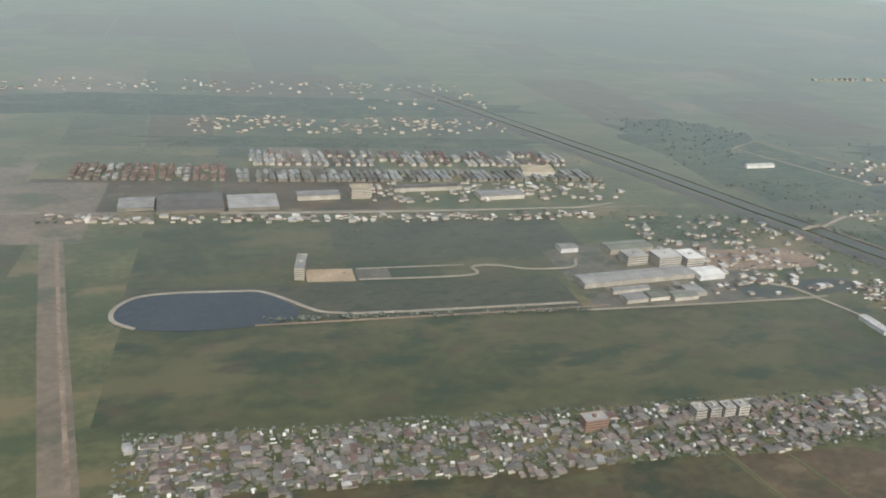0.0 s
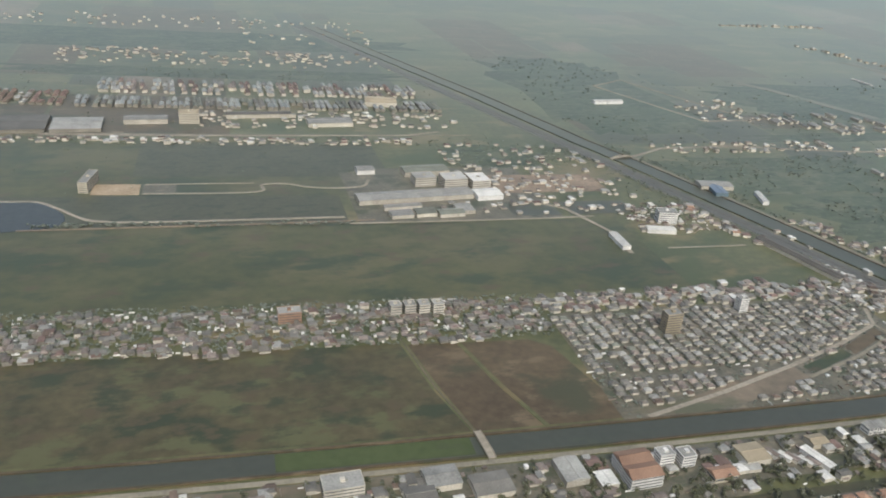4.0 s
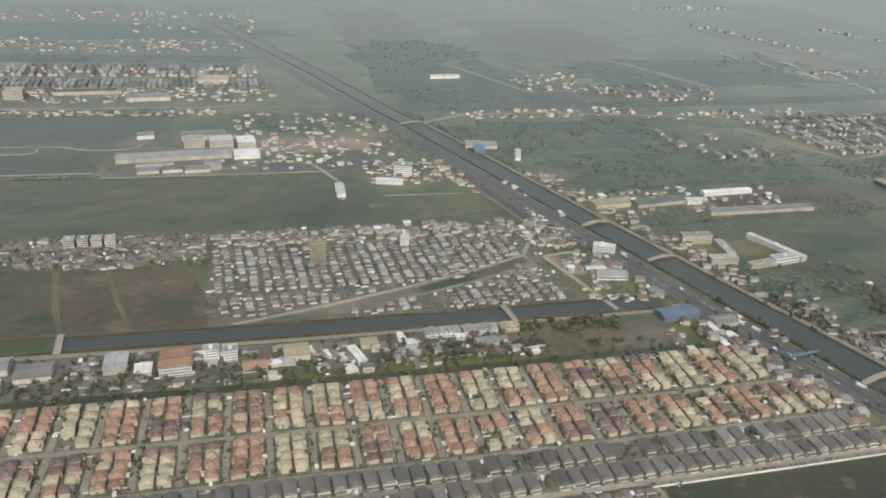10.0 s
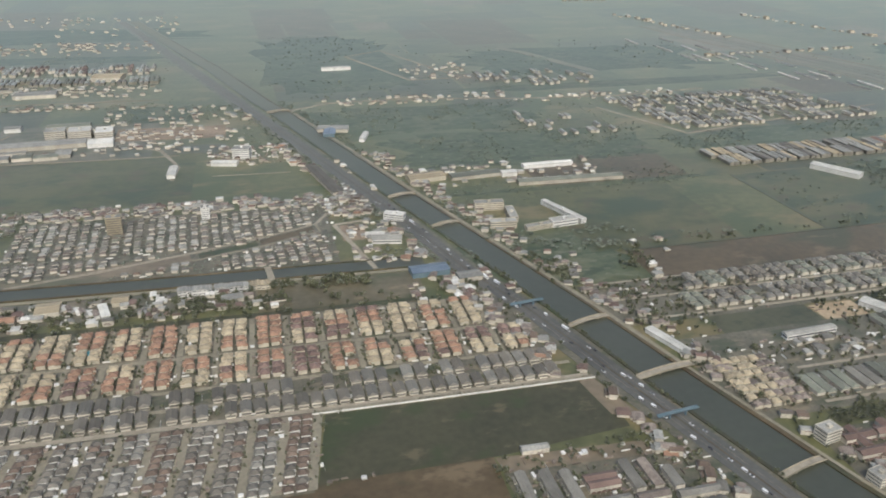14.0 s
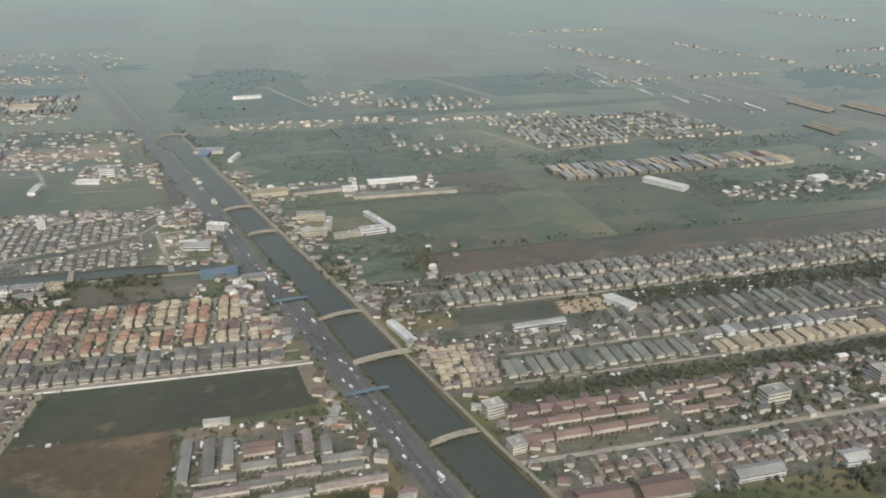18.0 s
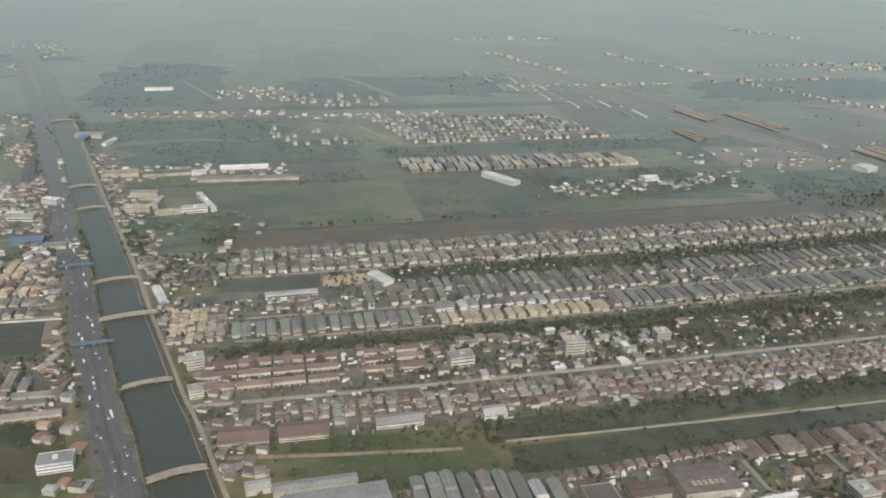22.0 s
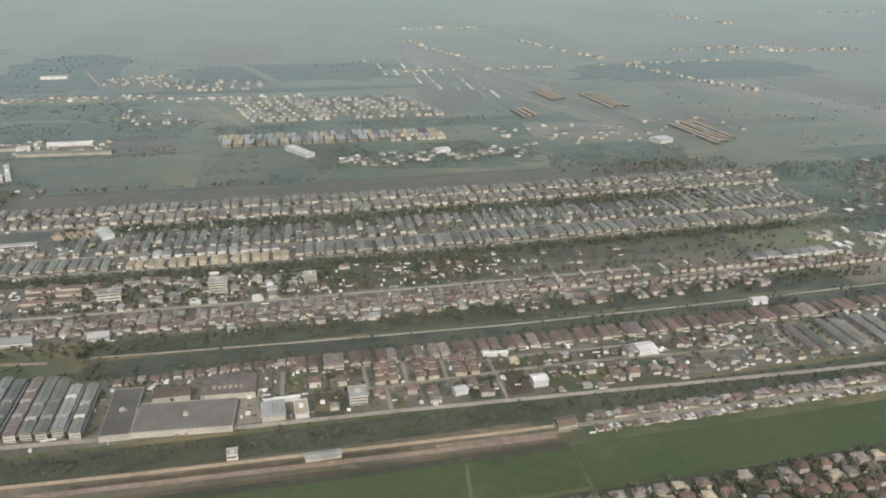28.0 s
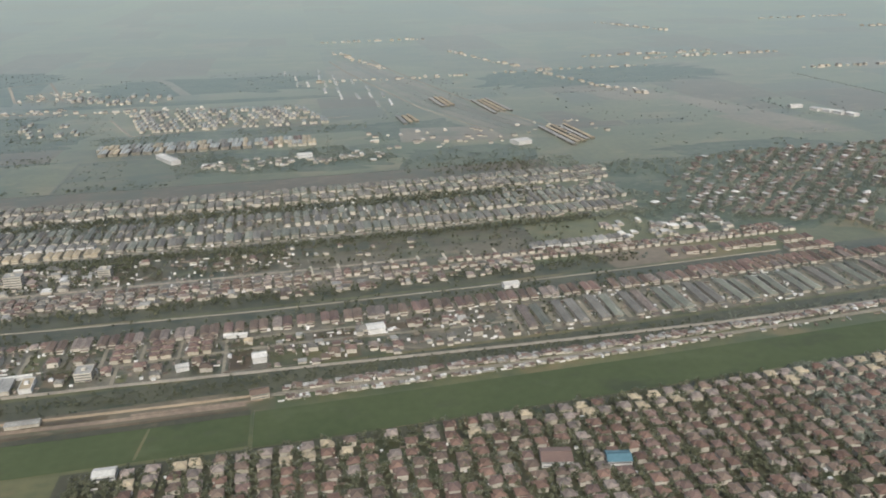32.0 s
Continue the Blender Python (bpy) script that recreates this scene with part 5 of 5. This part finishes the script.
stained = building("works_hall", 1801, -330, 50, 34, 7, WALLM, R_RUST, "warehouse with a stained brown roof and faded lettering", -2, 0, 0.8, "warehouse")
for k in range(6):
    bar = Soup()
    bar.box(-15 + 5 * k, -9, 7.4, -11.8 + 5 * k, -3, 7.75)
    part("lettering_bar", bar.mesh("lettering_bar", R_CREAM), stained, "faded orange roof lettering")
building("works_hall", 1749, -332, 34, 17, 6, WALLM, R_BROWN, "low shed with a brown roof and pale rim", 0, 0, 1.0, "warehouse")
for k, (x, y, d) in enumerate(((1567, -299, 36), (1580, -298, 38), (1593, -328, 98), (1606, -331, 92), (1622, -333, 96), (1635, -334, 94), (1648, -338, 90), (1661, -344, 76), (1676, -347, 80),
                               (1518, -355, 38), (1530, -356, 38), (1542, -355, 38), (1554, -356, 36), (1570, -361, 36), (1583, -362, 34))):
    block = building("row_house_block", x, y, 9.5, d, 8, WALLM, (R_GREEN, R_GREEN, R_OLIVE_HAZED, R_GREEN, R_RUST)[k % 5], "long block of row houses with a grey-green gabled roof", 0, 3, 2.2, "row houses")
    side = Soup()
    side.hip(4.75, -d / 2 + 1, 7.0, d / 2 - 1, 5.6, 0.5, 0.1)
    side.box(6.6, -d / 2 + 1.5, 0, 6.8, d / 2 - 1.5, 5.6)
    part("side_roof", side.mesh("side_roof", R_PALE if k % 2 else R_GREEN), block, "pale lean-to roof")
    for j in range(1, max(2, int(d / 24))):
        u, low = -d / 2 + 24 * j + rng.uniform(-5, 5), Soup()
        low.box(-4.5, u - 2.2, 8.0, 4.5, u + 2.2, 10.5)
        part("roof_terrace", low.mesh("roof_terrace", WALLM if (j + k) % 3 == 0 else R_PALE), block)
building("shed", 1120, 5, 24, 7, 5, WALLM, R_PALE, "long pale shed on the earth lot", -3, 0, 1.4, "shed")
rect("yard", 1812, -394, 1833, -343, 0.5, STREET, "pale dusty apron beside the warehouse")
building("works_hall", 1843, -381, 21, 27, 5, WALLM, R_PALE, "workshop with a pale grey roof", 4, 0, 1.0, "workshop")
building("long_shed", 1850, -362, 34, 4, 4, WHITE, R_WHITE, "narrow white shed behind the workshops", 4, 0, 0.6, "shed")
building("works_hall", 1868, -383, 12, 24, 5, WHITE, R_CREAM, "workshop with a cream roof and white rim", 4, 0, 0, "workshop")
building("office_block", 1920, -374, 17, 19, 9, WALLM, R_PALE, "three-storey house with a flat pale roof", 0, 3, 0, "house")
building("works_hall", 2094, -383, 15, 13, 7, WHITE, R_WHITE, "house with a bright white roof", 4, 0, 2.0, "house")
building("works_hall", 2016, -383, 13, 9, 5, WHITE, R_WHITE, "small house with a bright white roof", 12, 0, 1.6, "house")
building("shed", 2065, -317, 26, 5, 4, WHITE, R_WHITE, "long low white shed on a vacant plot", -3, 0, 0.8, "shed")
building("gatehouse", 2097, -461, 18, 12, 6, CREAMW, R_BROWN, "pinkish house at the bend of the earth road", 8, 2, 2.6, "house")
building("works_hall", 2220, -345, 20, 16, 7, WHITE, R_WHITE, "house with a white roof", 4, 0, 2.0, "house")
building("works_hall", 2400, -262, 20, 10, 6, WHITE, R_WHITE, "white shed by the canal", 4, 0, 2.0, "shed")
building("shed", 1886, -461, 30, 8, 4, WALLM, R_PALE, "white roofed shed beside the flooded field", 2, 0, 1.4, "shed")
building("shed", 1812, -444, 9, 9, 6, WALLM, R_PALE, "small block by the earth road", 2, 1, 0, "shed")
building("villa", 2393, -660, 20, 15, 7, WHITE, R_TEAL, "house with a teal-blue hipped roof", -10, 2, 3.0, "house")
building("villa", 2344, -642, 26, 20, 6, WHITE, R_RED, "clubhouse with a red-brown roof and white edge", -10, 2, 3.0, "house")
building("villa", 1978, -566, 18, 12, 6, WHITE, R_WHITE, "white house at the estate corner", 0, 1, 2.0, "house")
rect("field", 1880, -112, 2480, -26, 0.23, MEADOW, "rough olive vacant land")
rect("field", 2110, -162, 2460, -80, 0.25, DRY, "green serviced building plots")
for k in range(8):
    ribbon("plot_slab", [(2154 + 37 * k, -151), (2152 + 37 * k, -113)], 3.6, 0.9, CREAMW, "low pale concrete slab between plots", 0.8)
rect("field", 1600, -236, 2700, -198, 0.18, DEEP, "dark green weedy canal edge")
rect("pool", 716, 254, 734, 264, 0.8, POOL, "turquoise swimming pool of the clubhouse")

# ---- bridges ----


def bridge(y, wide=6.0, rise=2.6, span=58.0, lift=1.2, x=None, material=None, turn=13.0, label="pale concrete bridge humped over the canal"):
    """An arched bridge with deck, railings and piers."""
    ob = tagged(new("bridge"), label, "bridge", "bridges over the canal")
    ob.matrix_basis = stand(along(CAN, y) if x is None else x, y, 0, turn)
    n, material = 10, material or CONC
    zs = [lift + rise * (1 - (2 * k / n - 1) ** 2) for k in range(n + 1)]
    xs = [-span / 2 + span * k / n for k in range(n + 1)]
    for name, y0, y1, dz, th in (("deck", -wide / 2, wide / 2, 0, 0.9), ("railing", -wide / 2 - 0.3, -wide / 2, 1.1, 1.4), ("railing", wide / 2, wide / 2 + 0.3, 1.1, 1.4)):
        s = Soup()
        s.add([q for x1, z1 in zip(xs, zs) for q in ((x1, y0, z1 + dz - th), (x1, y1, z1 + dz - th), (x1, y1, z1 + dz), (x1, y0, z1 + dz))],
              [(4 * k + i, 4 * k + (i + 1) % 4, 4 * k + 4 + (i + 1) % 4, 4 * k + 4 + i) for k in range(n) for i in range(4)] + [(3, 2, 1, 0), (4 * n, 4 * n + 1, 4 * n + 2, 4 * n + 3)])
        part(name, s.mesh(name, material), ob)
    for k in (3, 7):
        s = Soup()
        s.box(xs[k] - 0.6, -wide / 2 + 0.4, -0.5, xs[k] + 0.6, wide / 2 - 0.4, zs[k] - 0.8)
        part("pier", s.mesh("pier", material), ob)


for y, wide, span in ((1240, 8, 50), (663, 7, 46), (530, 6, 46), (212, 6, 54), (-70, 6, 52), (-228, 7, 50)):
    bridge(y, wide, span=span)
bridge(97, 8, 2.6, 78, 1.2, 1294, None, 8, "long pale concrete bridge humped over the canal")
bridge(22, 2.6, 0.3, 44, 6.2, along(HWY, 22) + 2, BLUEM, 6, "blue steel footbridge over the highway")
bridge(262, 2.6, 0.3, 42, 6.2, along(HWY, 262) + 3, BLUEM, 6, "blue steel footbridge over the highway")
bridge(415, 7, 0.8, 40, 1.2, 426, CONC, 92, "small concrete bridge over the straight canal")
bridge(415, 7, 0.8, 40, 1.2, 910, CONC, 95, "small concrete bridge over the straight canal")

# ---- traffic ----
PAINT = [mat("car_white", (0.7, 0.7, 0.7), (0.8, 0.8, 0.8), 0.3, 1, 1), mat("car_silver", (0.4, 0.41, 0.42), (0.5, 0.5, 0.5), 0.3, 1, 1), mat("car_red", (0.14, 0.035, 0.03), (0.18, 0.05, 0.04), 0.3, 1, 1), mat("car_dark", (0.04, 0.04, 0.05), (0.08, 0.08, 0.09), 0.3, 1, 1)]


def vehicle(paint, long, high, name, label):
    s = Soup()
    s.box(-0.95, -long / 2, 0.35, 0.95, long / 2, 0.95 if high < 2 else high)
    ob = tagged(new(name, s.mesh(name, paint)), label, name, "vehicles on the highway")
    if high < 2:
        c = Soup()
        c.hip(-0.85, -long * 0.3, 0.85, long * 0.28, 0.95, high - 0.95, 0.3, 0.3)
        part("cabin", c.mesh("cabin", GLASS), ob)
    else:
        c = Soup()
        c.box(-0.97, -long / 2 - 0.02, high * 0.55, 0.97, -long / 2 + 1.6, high * 0.85)
        part("windscreen", c.mesh("windscreen", GLASS), ob)
    w = Soup()
    ring = [(0.34 * math.cos(k * 0.785), 0.34 * math.sin(k * 0.785)) for k in range(8)]
    w.add([(sx, a, b + 0.34) for sx in (-0.12, 0.12) for a, b in ring], [tuple(range(8)), tuple(range(15, 7, -1))] + [(k, (k + 1) % 8, 8 + (k + 1) % 8, 8 + k) for k in range(8)])
    wm = w.mesh("wheel", RUBBER)
    for sx in (-0.85, 0.85):
        for sy in (-long * 0.32, long * 0.32):
            part("wheel", wm, ob).matrix_basis = Matrix.Translation((sx * SCALE, sy * SCALE, 0))
    return ob


models = [vehicle(PAINT[0], 4.6, 1.6, "car", "white car driving on the dark highway"), vehicle(PAINT[1], 4.5, 1.5, "car", "silver car driving on the dark highway"),
          vehicle(PAINT[2], 4.4, 1.5, "car", "red car driving on the dark highway"), vehicle(PAINT[3], 4.6, 1.6, "car", "dark car driving on the dark highway"),
          vehicle(PAINT[0], 5.4, 2.1, "van", "white van driving on the dark highway"), vehicle(PAINT[0], 10.5, 3.2, "bus", "white bus driving on the dark highway"), vehicle(PAINT[2], 8.5, 3.0, "truck", "red truck on the dark highway")]
first = {}
for k in range(84):
    y = 640 - 11.5 * k + rng.uniform(-5, 5)
    lane = rng.choice((-9.5, -6.8, -3.6, 3.6, 6.8, 9.5))
    m = stand(along(HWY, y) + lane, y, 0.95, 17 + rng.gauss(0, 1.5))
    q = rng.choice((0, 0, 0, 0, 0, 0, 1, 1, 1, 3, 3, 4, 4, 4, 5)) if k > 6 else k
    if q in first:
        copy_thing(models[q], m)
    else:
        first[q] = models[q].matrix_basis = m

build_orders()

# ---- trees and scrub ----
polygon("field", [(2640, 60), (2700, 320), (3200, 300), (3150, 0), (2900, -180), (2700, -120)], 0.06, WOODLAND, "dark ground under trees of the eastern town")
trees_in(2640, -120, 3150, 320, 1500, 0.75, gap=0.006)
for y0, y1, off in ((1330, 640, 20), (640, 300, 19)):
    trees_along(along(HWY, y0) - off, y0, along(HWY, y1) - off, y1, 180, 6, 0.75)
    trees_along(along(CAN, y0) + 40, y0, along(CAN, y1) + 40, y1, 200, 8, 0.75)
trees_in(1000, 575, 1085, 720, 200, 0.75)
trees_in(1050, 420, 1130, 640, 120, 0.7)
trees_in(380, 112, 1180, 300, 1700, 0.66)
trees_in(380, 0, 984, 110, 700, 0.55)
trees_in(573, 432, 1000, 690, 1200, 0.6)
trees_in(-200, 598, 570, 702, 1900, 0.76)
trees_in(150, 315, 920, 384, 320, 1.0, True)
trees_in(-100, 300, 930, 345, 380, 0.9)
trees_in(800, 330, 930, 372, 40, 1.2, True)
trees_in(800, 336, 832, 358, 26, 1.2)
trees_in(950, 360, 1030, 390, 60, 1.2)
trees_in(905, 372, 940, 392, 24, 1.0)
trees_in(1290, -200, 2600, 290, 2600, 0.7)
trees_in(1380, 10, 2560, 290, 1700, 0.62)
trees_in(1560, -120, 1900, -28, 420, 0.85)
trees_in(1850, -108, 2420, -26, 700, 0.75, gap=0.01)
trees_in(1600, 146, 2560, 198, 420, 0.9, gap=0.012)
trees_in(1440, -286, 2600, -240, 500, 0.7, gap=0.02)
trees_in(1080, -120, 1250, 8, 260, 0.75)
trees_in(1000, -215, 1280, -120, 160, 0.7, gap=0.015)
trees_in(1300, 180, 1400, 296, 120, 0.8)
trees_in(1440, -390, 2900, -266, 1300, 0.7)
trees_in(1950, -930, 2700, -558, 7400, 1.0)
trees_in(2700, -930, 3300, -556, 1900, 1.0)
trees_along(1450, -426, 2950, -434, 1700, 9, 0.44)
trees_along(1400, -212, 2600, -206, 900, 10, 0.68)
trees_along(1400, -14, 2700, -14, 1500, 7, 0.65)
trees_along(1600, 172, 2560, 172, 500, 12, 0.75)
trees_along(1640, -236, 1660, -190, 12, 6, 1.5, True)
trees_in(1170, 330, 1420, 480, 420, 1.0, True, gap=0.02)
trees_in(1370, 390, 1900, 425, 90, 0.8, True)
trees_in(1700, 420, 1930, 640, 110, 0.7, gap=0.01)
trees_in(1050, 420, 1120, 640, 60, 0.8)
trees_in(1180, 600, 1620, 720, 120, 0.7)
trees_in(1120, 800, 1660, 1240, 420, 0.75, gap=0.008)
trees_in(1000, 1300, 1700, 1600, 200, 0.8, gap=0.006)
trees_in(-220, 1060, 420, 1320, 60, 0.6, gap=0.01)
trees_in(880, 900, 1010, 1240, 120, 0.8)
trees_in(1900, 470, 2330, 590, 500, 0.8)
trees_in(1150, 640, 1620, 900, 120, 0.6, gap=0.01)
trees_in(900, 1000, 1600, 1250, 140, 0.55, gap=0.01)
trees_in(600, 1150, 900, 1400, 140, 0.6, gap=0.01)
trees_in(-60, 942, 400, 956, 50, 1.0, True)
trees_in(-60, 938, 400, 950, 130, 0.9)
trees_in(-420, 1320, 700, 1370, 200, 0.9)
trees_in(-420, 1420, 700, 1860, 300, 0.6)
trees_along(along(HWY, 1300) - 16, 1300, along(HWY, -120) - 20, -120, 60, 5, 1.0, True)
trees_along(along(CAN, 1300) + 45, 1300, along(CAN, -300) + 45, -300, 90, 7, 0.9, True)
for y in range(-300, 1300, 3):
    if rng.random() < 0.55:
        tree(along(CAN, y) - canal_width(y) / 1.9 - 2 + rng.gauss(0, 1.2), y, rng.uniform(0.3, 0.75), False)
trees_in(960, 300, 1200, 345, 40, 1.0, True)
for _ in range(2600):
    u, v = rng.random(), (round(rng.triangular(0, 1.7, 0.7) * 13) + 0.5) / 13 + rng.gauss(0, 0.012)
    x, y = (2690 + 240 * v) * (1 - u) + (2900 + 500 * v) * u, -200 * v * (1 - u) + 30 * (1 - u) + 320 * u
    if noise.noise(Vector((x * 0.012, y * 0.012, 5.0))) > -0.1:
        tree(x, y, rng.uniform(0.5, 0.95), False)
WOODS = ((1880, 430, 2360, 660), (1150, 640, 1620, 660), (1140, 770, 1640, 1000), (1000, 1010, 1480, 1240), (930, 1420, 1345, 2200), (1640, 790, 2330, 905), (2350, 300, 2640, 560), (600, 1190, 800, 1330), (-330, 1855, 700, 1960),
         (2300, 650, 2560, 900), (1345, 1330, 2300, 1400), (1500, 1500, 2250, 1900), (-900, 2180, 760, 2460), (2900, 250, 3300, 420), (2750, 1300, 3600, 1700), (1150, 300, 1380, 480))
for x0, y0, x1, y1 in WOODS:
    # ragged edges, so that no wood ends in a straight line
    rim = []
    for k in range(44):
        c, e, far = math.cos(k / 7.0028), math.sin(k / 7.0028), rng.uniform(0.8, 1.12)
        rim.append(((x0 + x1) / 2 + (x1 - x0) / 2 * far * math.copysign(abs(c) ** 0.5, c), (y0 + y1) / 2 + (y1 - y0) / 2 * far * math.copysign(abs(e) ** 0.5, e)))
    polygon("field", rim, 0.055, WOODLAND, "dark green wooded and wet land")
# belts and clumps of distant trees
for x0, y0, x1, y1, n, size, gap in ((1890, 440, 2350, 655, 1100, 0.8, 0.008), (1640, 795, 2330, 905, 500, 0.8, 0.006), (930, 1500, 1345, 2200, 300, 0.9, 0.003), (1140, 770, 1700, 1010, 400, 0.7, 0.008),
                                     (1000, 1010, 1480, 1240, 350, 0.7, 0.008), (600, 1190, 880, 1330, 160, 0.7, 0), (-330, 1850, 700, 1965, 250, 0.8, 0.004), (2350, 300, 2660, 560, 500, 0.8, 0.006),
                                     (1350, 1340, 2300, 2000, 250, 0.9, 0.004), (2350, 900, 3500, 1700, 250, 0.9, 0.004), (2400, 320, 2700, 420, 200, 0.7, 0), (2900, 300, 3700, 900, 300, 0.8, 0.006), (1150, 640, 1640, 700, 120, 0.6, 0)):
    trees_in(x0, y0, x1, y1, n, size, gap=gap)
trees_along(942, 104.6, 1212, 104.6, 64, 0.3, 0.3)
for x0, x1, y in ((1855, 1925, -351), (1853, 1853.5, -330), (1893, 1893.5, -330), (1880, 1905, -359), (2060, 2140, -349), (2104, 2200, -364), (2062, 2086, -356), (2150, 2330, -328), (1975, 2040, -358)):
    trees_along(x0, y if x1 - x0 > 1 else y + 20, x1, y if x1 - x0 > 1 else y - 20, 16, 1.0, 0.5)

# yard walls, lean-tos, tanks and parked things between the houses
def clutter(n, x0, y0, x1, y1, material, label, seed, big=1.0):
    r, s = random.Random(seed), Soup()
    for _ in range(n):
        x, y = r.uniform(x0, x1), r.uniform(y0, y1)
        if not is_free(x, y, 1.0):
            continue
        x, y = survey(x, y)
        k = r.random()
        w, d, h = (r.uniform(4, 9), 0.25, 1.9) if k < 0.3 else (0.25, r.uniform(4, 9), 1.9) if k < 0.5 else (r.uniform(1.8, 4.5), r.uniform(1.8, 4.5), r.uniform(1.4, 2.9))
        s.box(x - w * big / 2, y - d * big / 2, 0, x + w * big / 2, y + d * big / 2, h)
    setting("outbuildings", s, material, label, "stuff")


for k, (n, x0, y0, x1, y1) in enumerate(((900, 384, 112, 1180, 300), (500, 384, 0, 984, 108), (300, 573, 434, 1005, 690), (700, -195, 600, 570, 695), (130, 150, 316, 930, 384), (200, 1085, -120, 1260, 0),
                                         (1500, 1300, 0, 2560, 294), (700, 1390, -200, 2150, -28), (900, 1440, -404, 2760, -286), (160, 2110, -478, 3000, -450), (900, 1960, -915, 3200, -558), (100, 820, 870, 960, 1000))):
    clutter(n // 2, x0, y0, x1, y1, WHITE, "pale yard walls, tanks and lean-tos between houses", 40 + k)
    clutter(n // 2, x0, y0, x1, y1, R_RUST, "brown lean-tos and yard walls between houses", 80 + k)

# farmland out to the horizon, split into parcels between grass dykes
farm = {m.name: Soup() for m in (MARSH, DEEP, BROWN, SOIL)}
fr = random.Random(12)


def parcels(x0, y0, x1, y1):
    w, d = x1 - x0, y1 - y0
    if max(w, d) > 300 + 0.16 * max(0, y0) or (max(w, d) > 190 and fr.random() < 0.5):
        u = fr.uniform(0.35, 0.65)
        if w > d * 0.8:
            parcels(x0, y0, x0 + w * u, y1)
            parcels(x0 + w * u, y0, x1, y1)
        else:
            parcels(x0, y0, x1, y0 + d * u)
            parcels(x0, y0 + d * u, x1, y1)
        return
    kind = fr.choice(("marsh", "marsh", "deep_green", "deep_green", "brown_field", "brown_field", "", "", "", "dry_soil" if y0 > 1100 else "", "marsh"))
    if y0 < 1250 and fr.random() < 0.3:
        n = int(w / 8) if w > d else int(d / 8)
        trees_along(x0, y0, x1 if w > d else x0, y0 if w > d else y1, n, 4, fr.uniform(0.4, 0.8))
    if kind:
        farm[kind].face(*[(*survey(x, y), 0.04) for x, y in ((x0 + 4, y0 + 4), (x1 - 4, y0 + 4), (x1 - 4, y1 - 4), (x0 + 4, y1 - 4))])


for x0, y0, x1, y1 in ((-3000, 1380, 640, 7800), (960, 1330, 2300, 7800), (2300, 1330, 7000, 7800), (2650, 650, 4600, 1330), (1350, 640, 2650, 1330), (3420, -900, 4600, 650), (-1400, 436, -400, 1380)):
    parcels(x0, y0, x1, y1)
for m in (MARSH, DEEP, BROWN, SOIL):
    if farm[m.name].f:
        setting("fields", farm[m.name], m, "far farmland parcels of " + m.name.replace("_", " "))
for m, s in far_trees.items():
    setting("tree_crowns", s, m, "scattered dark green tree crowns and bushes" if m is LEAF else "grey-green scrub and far trees, paled by painted haze", "stuff")
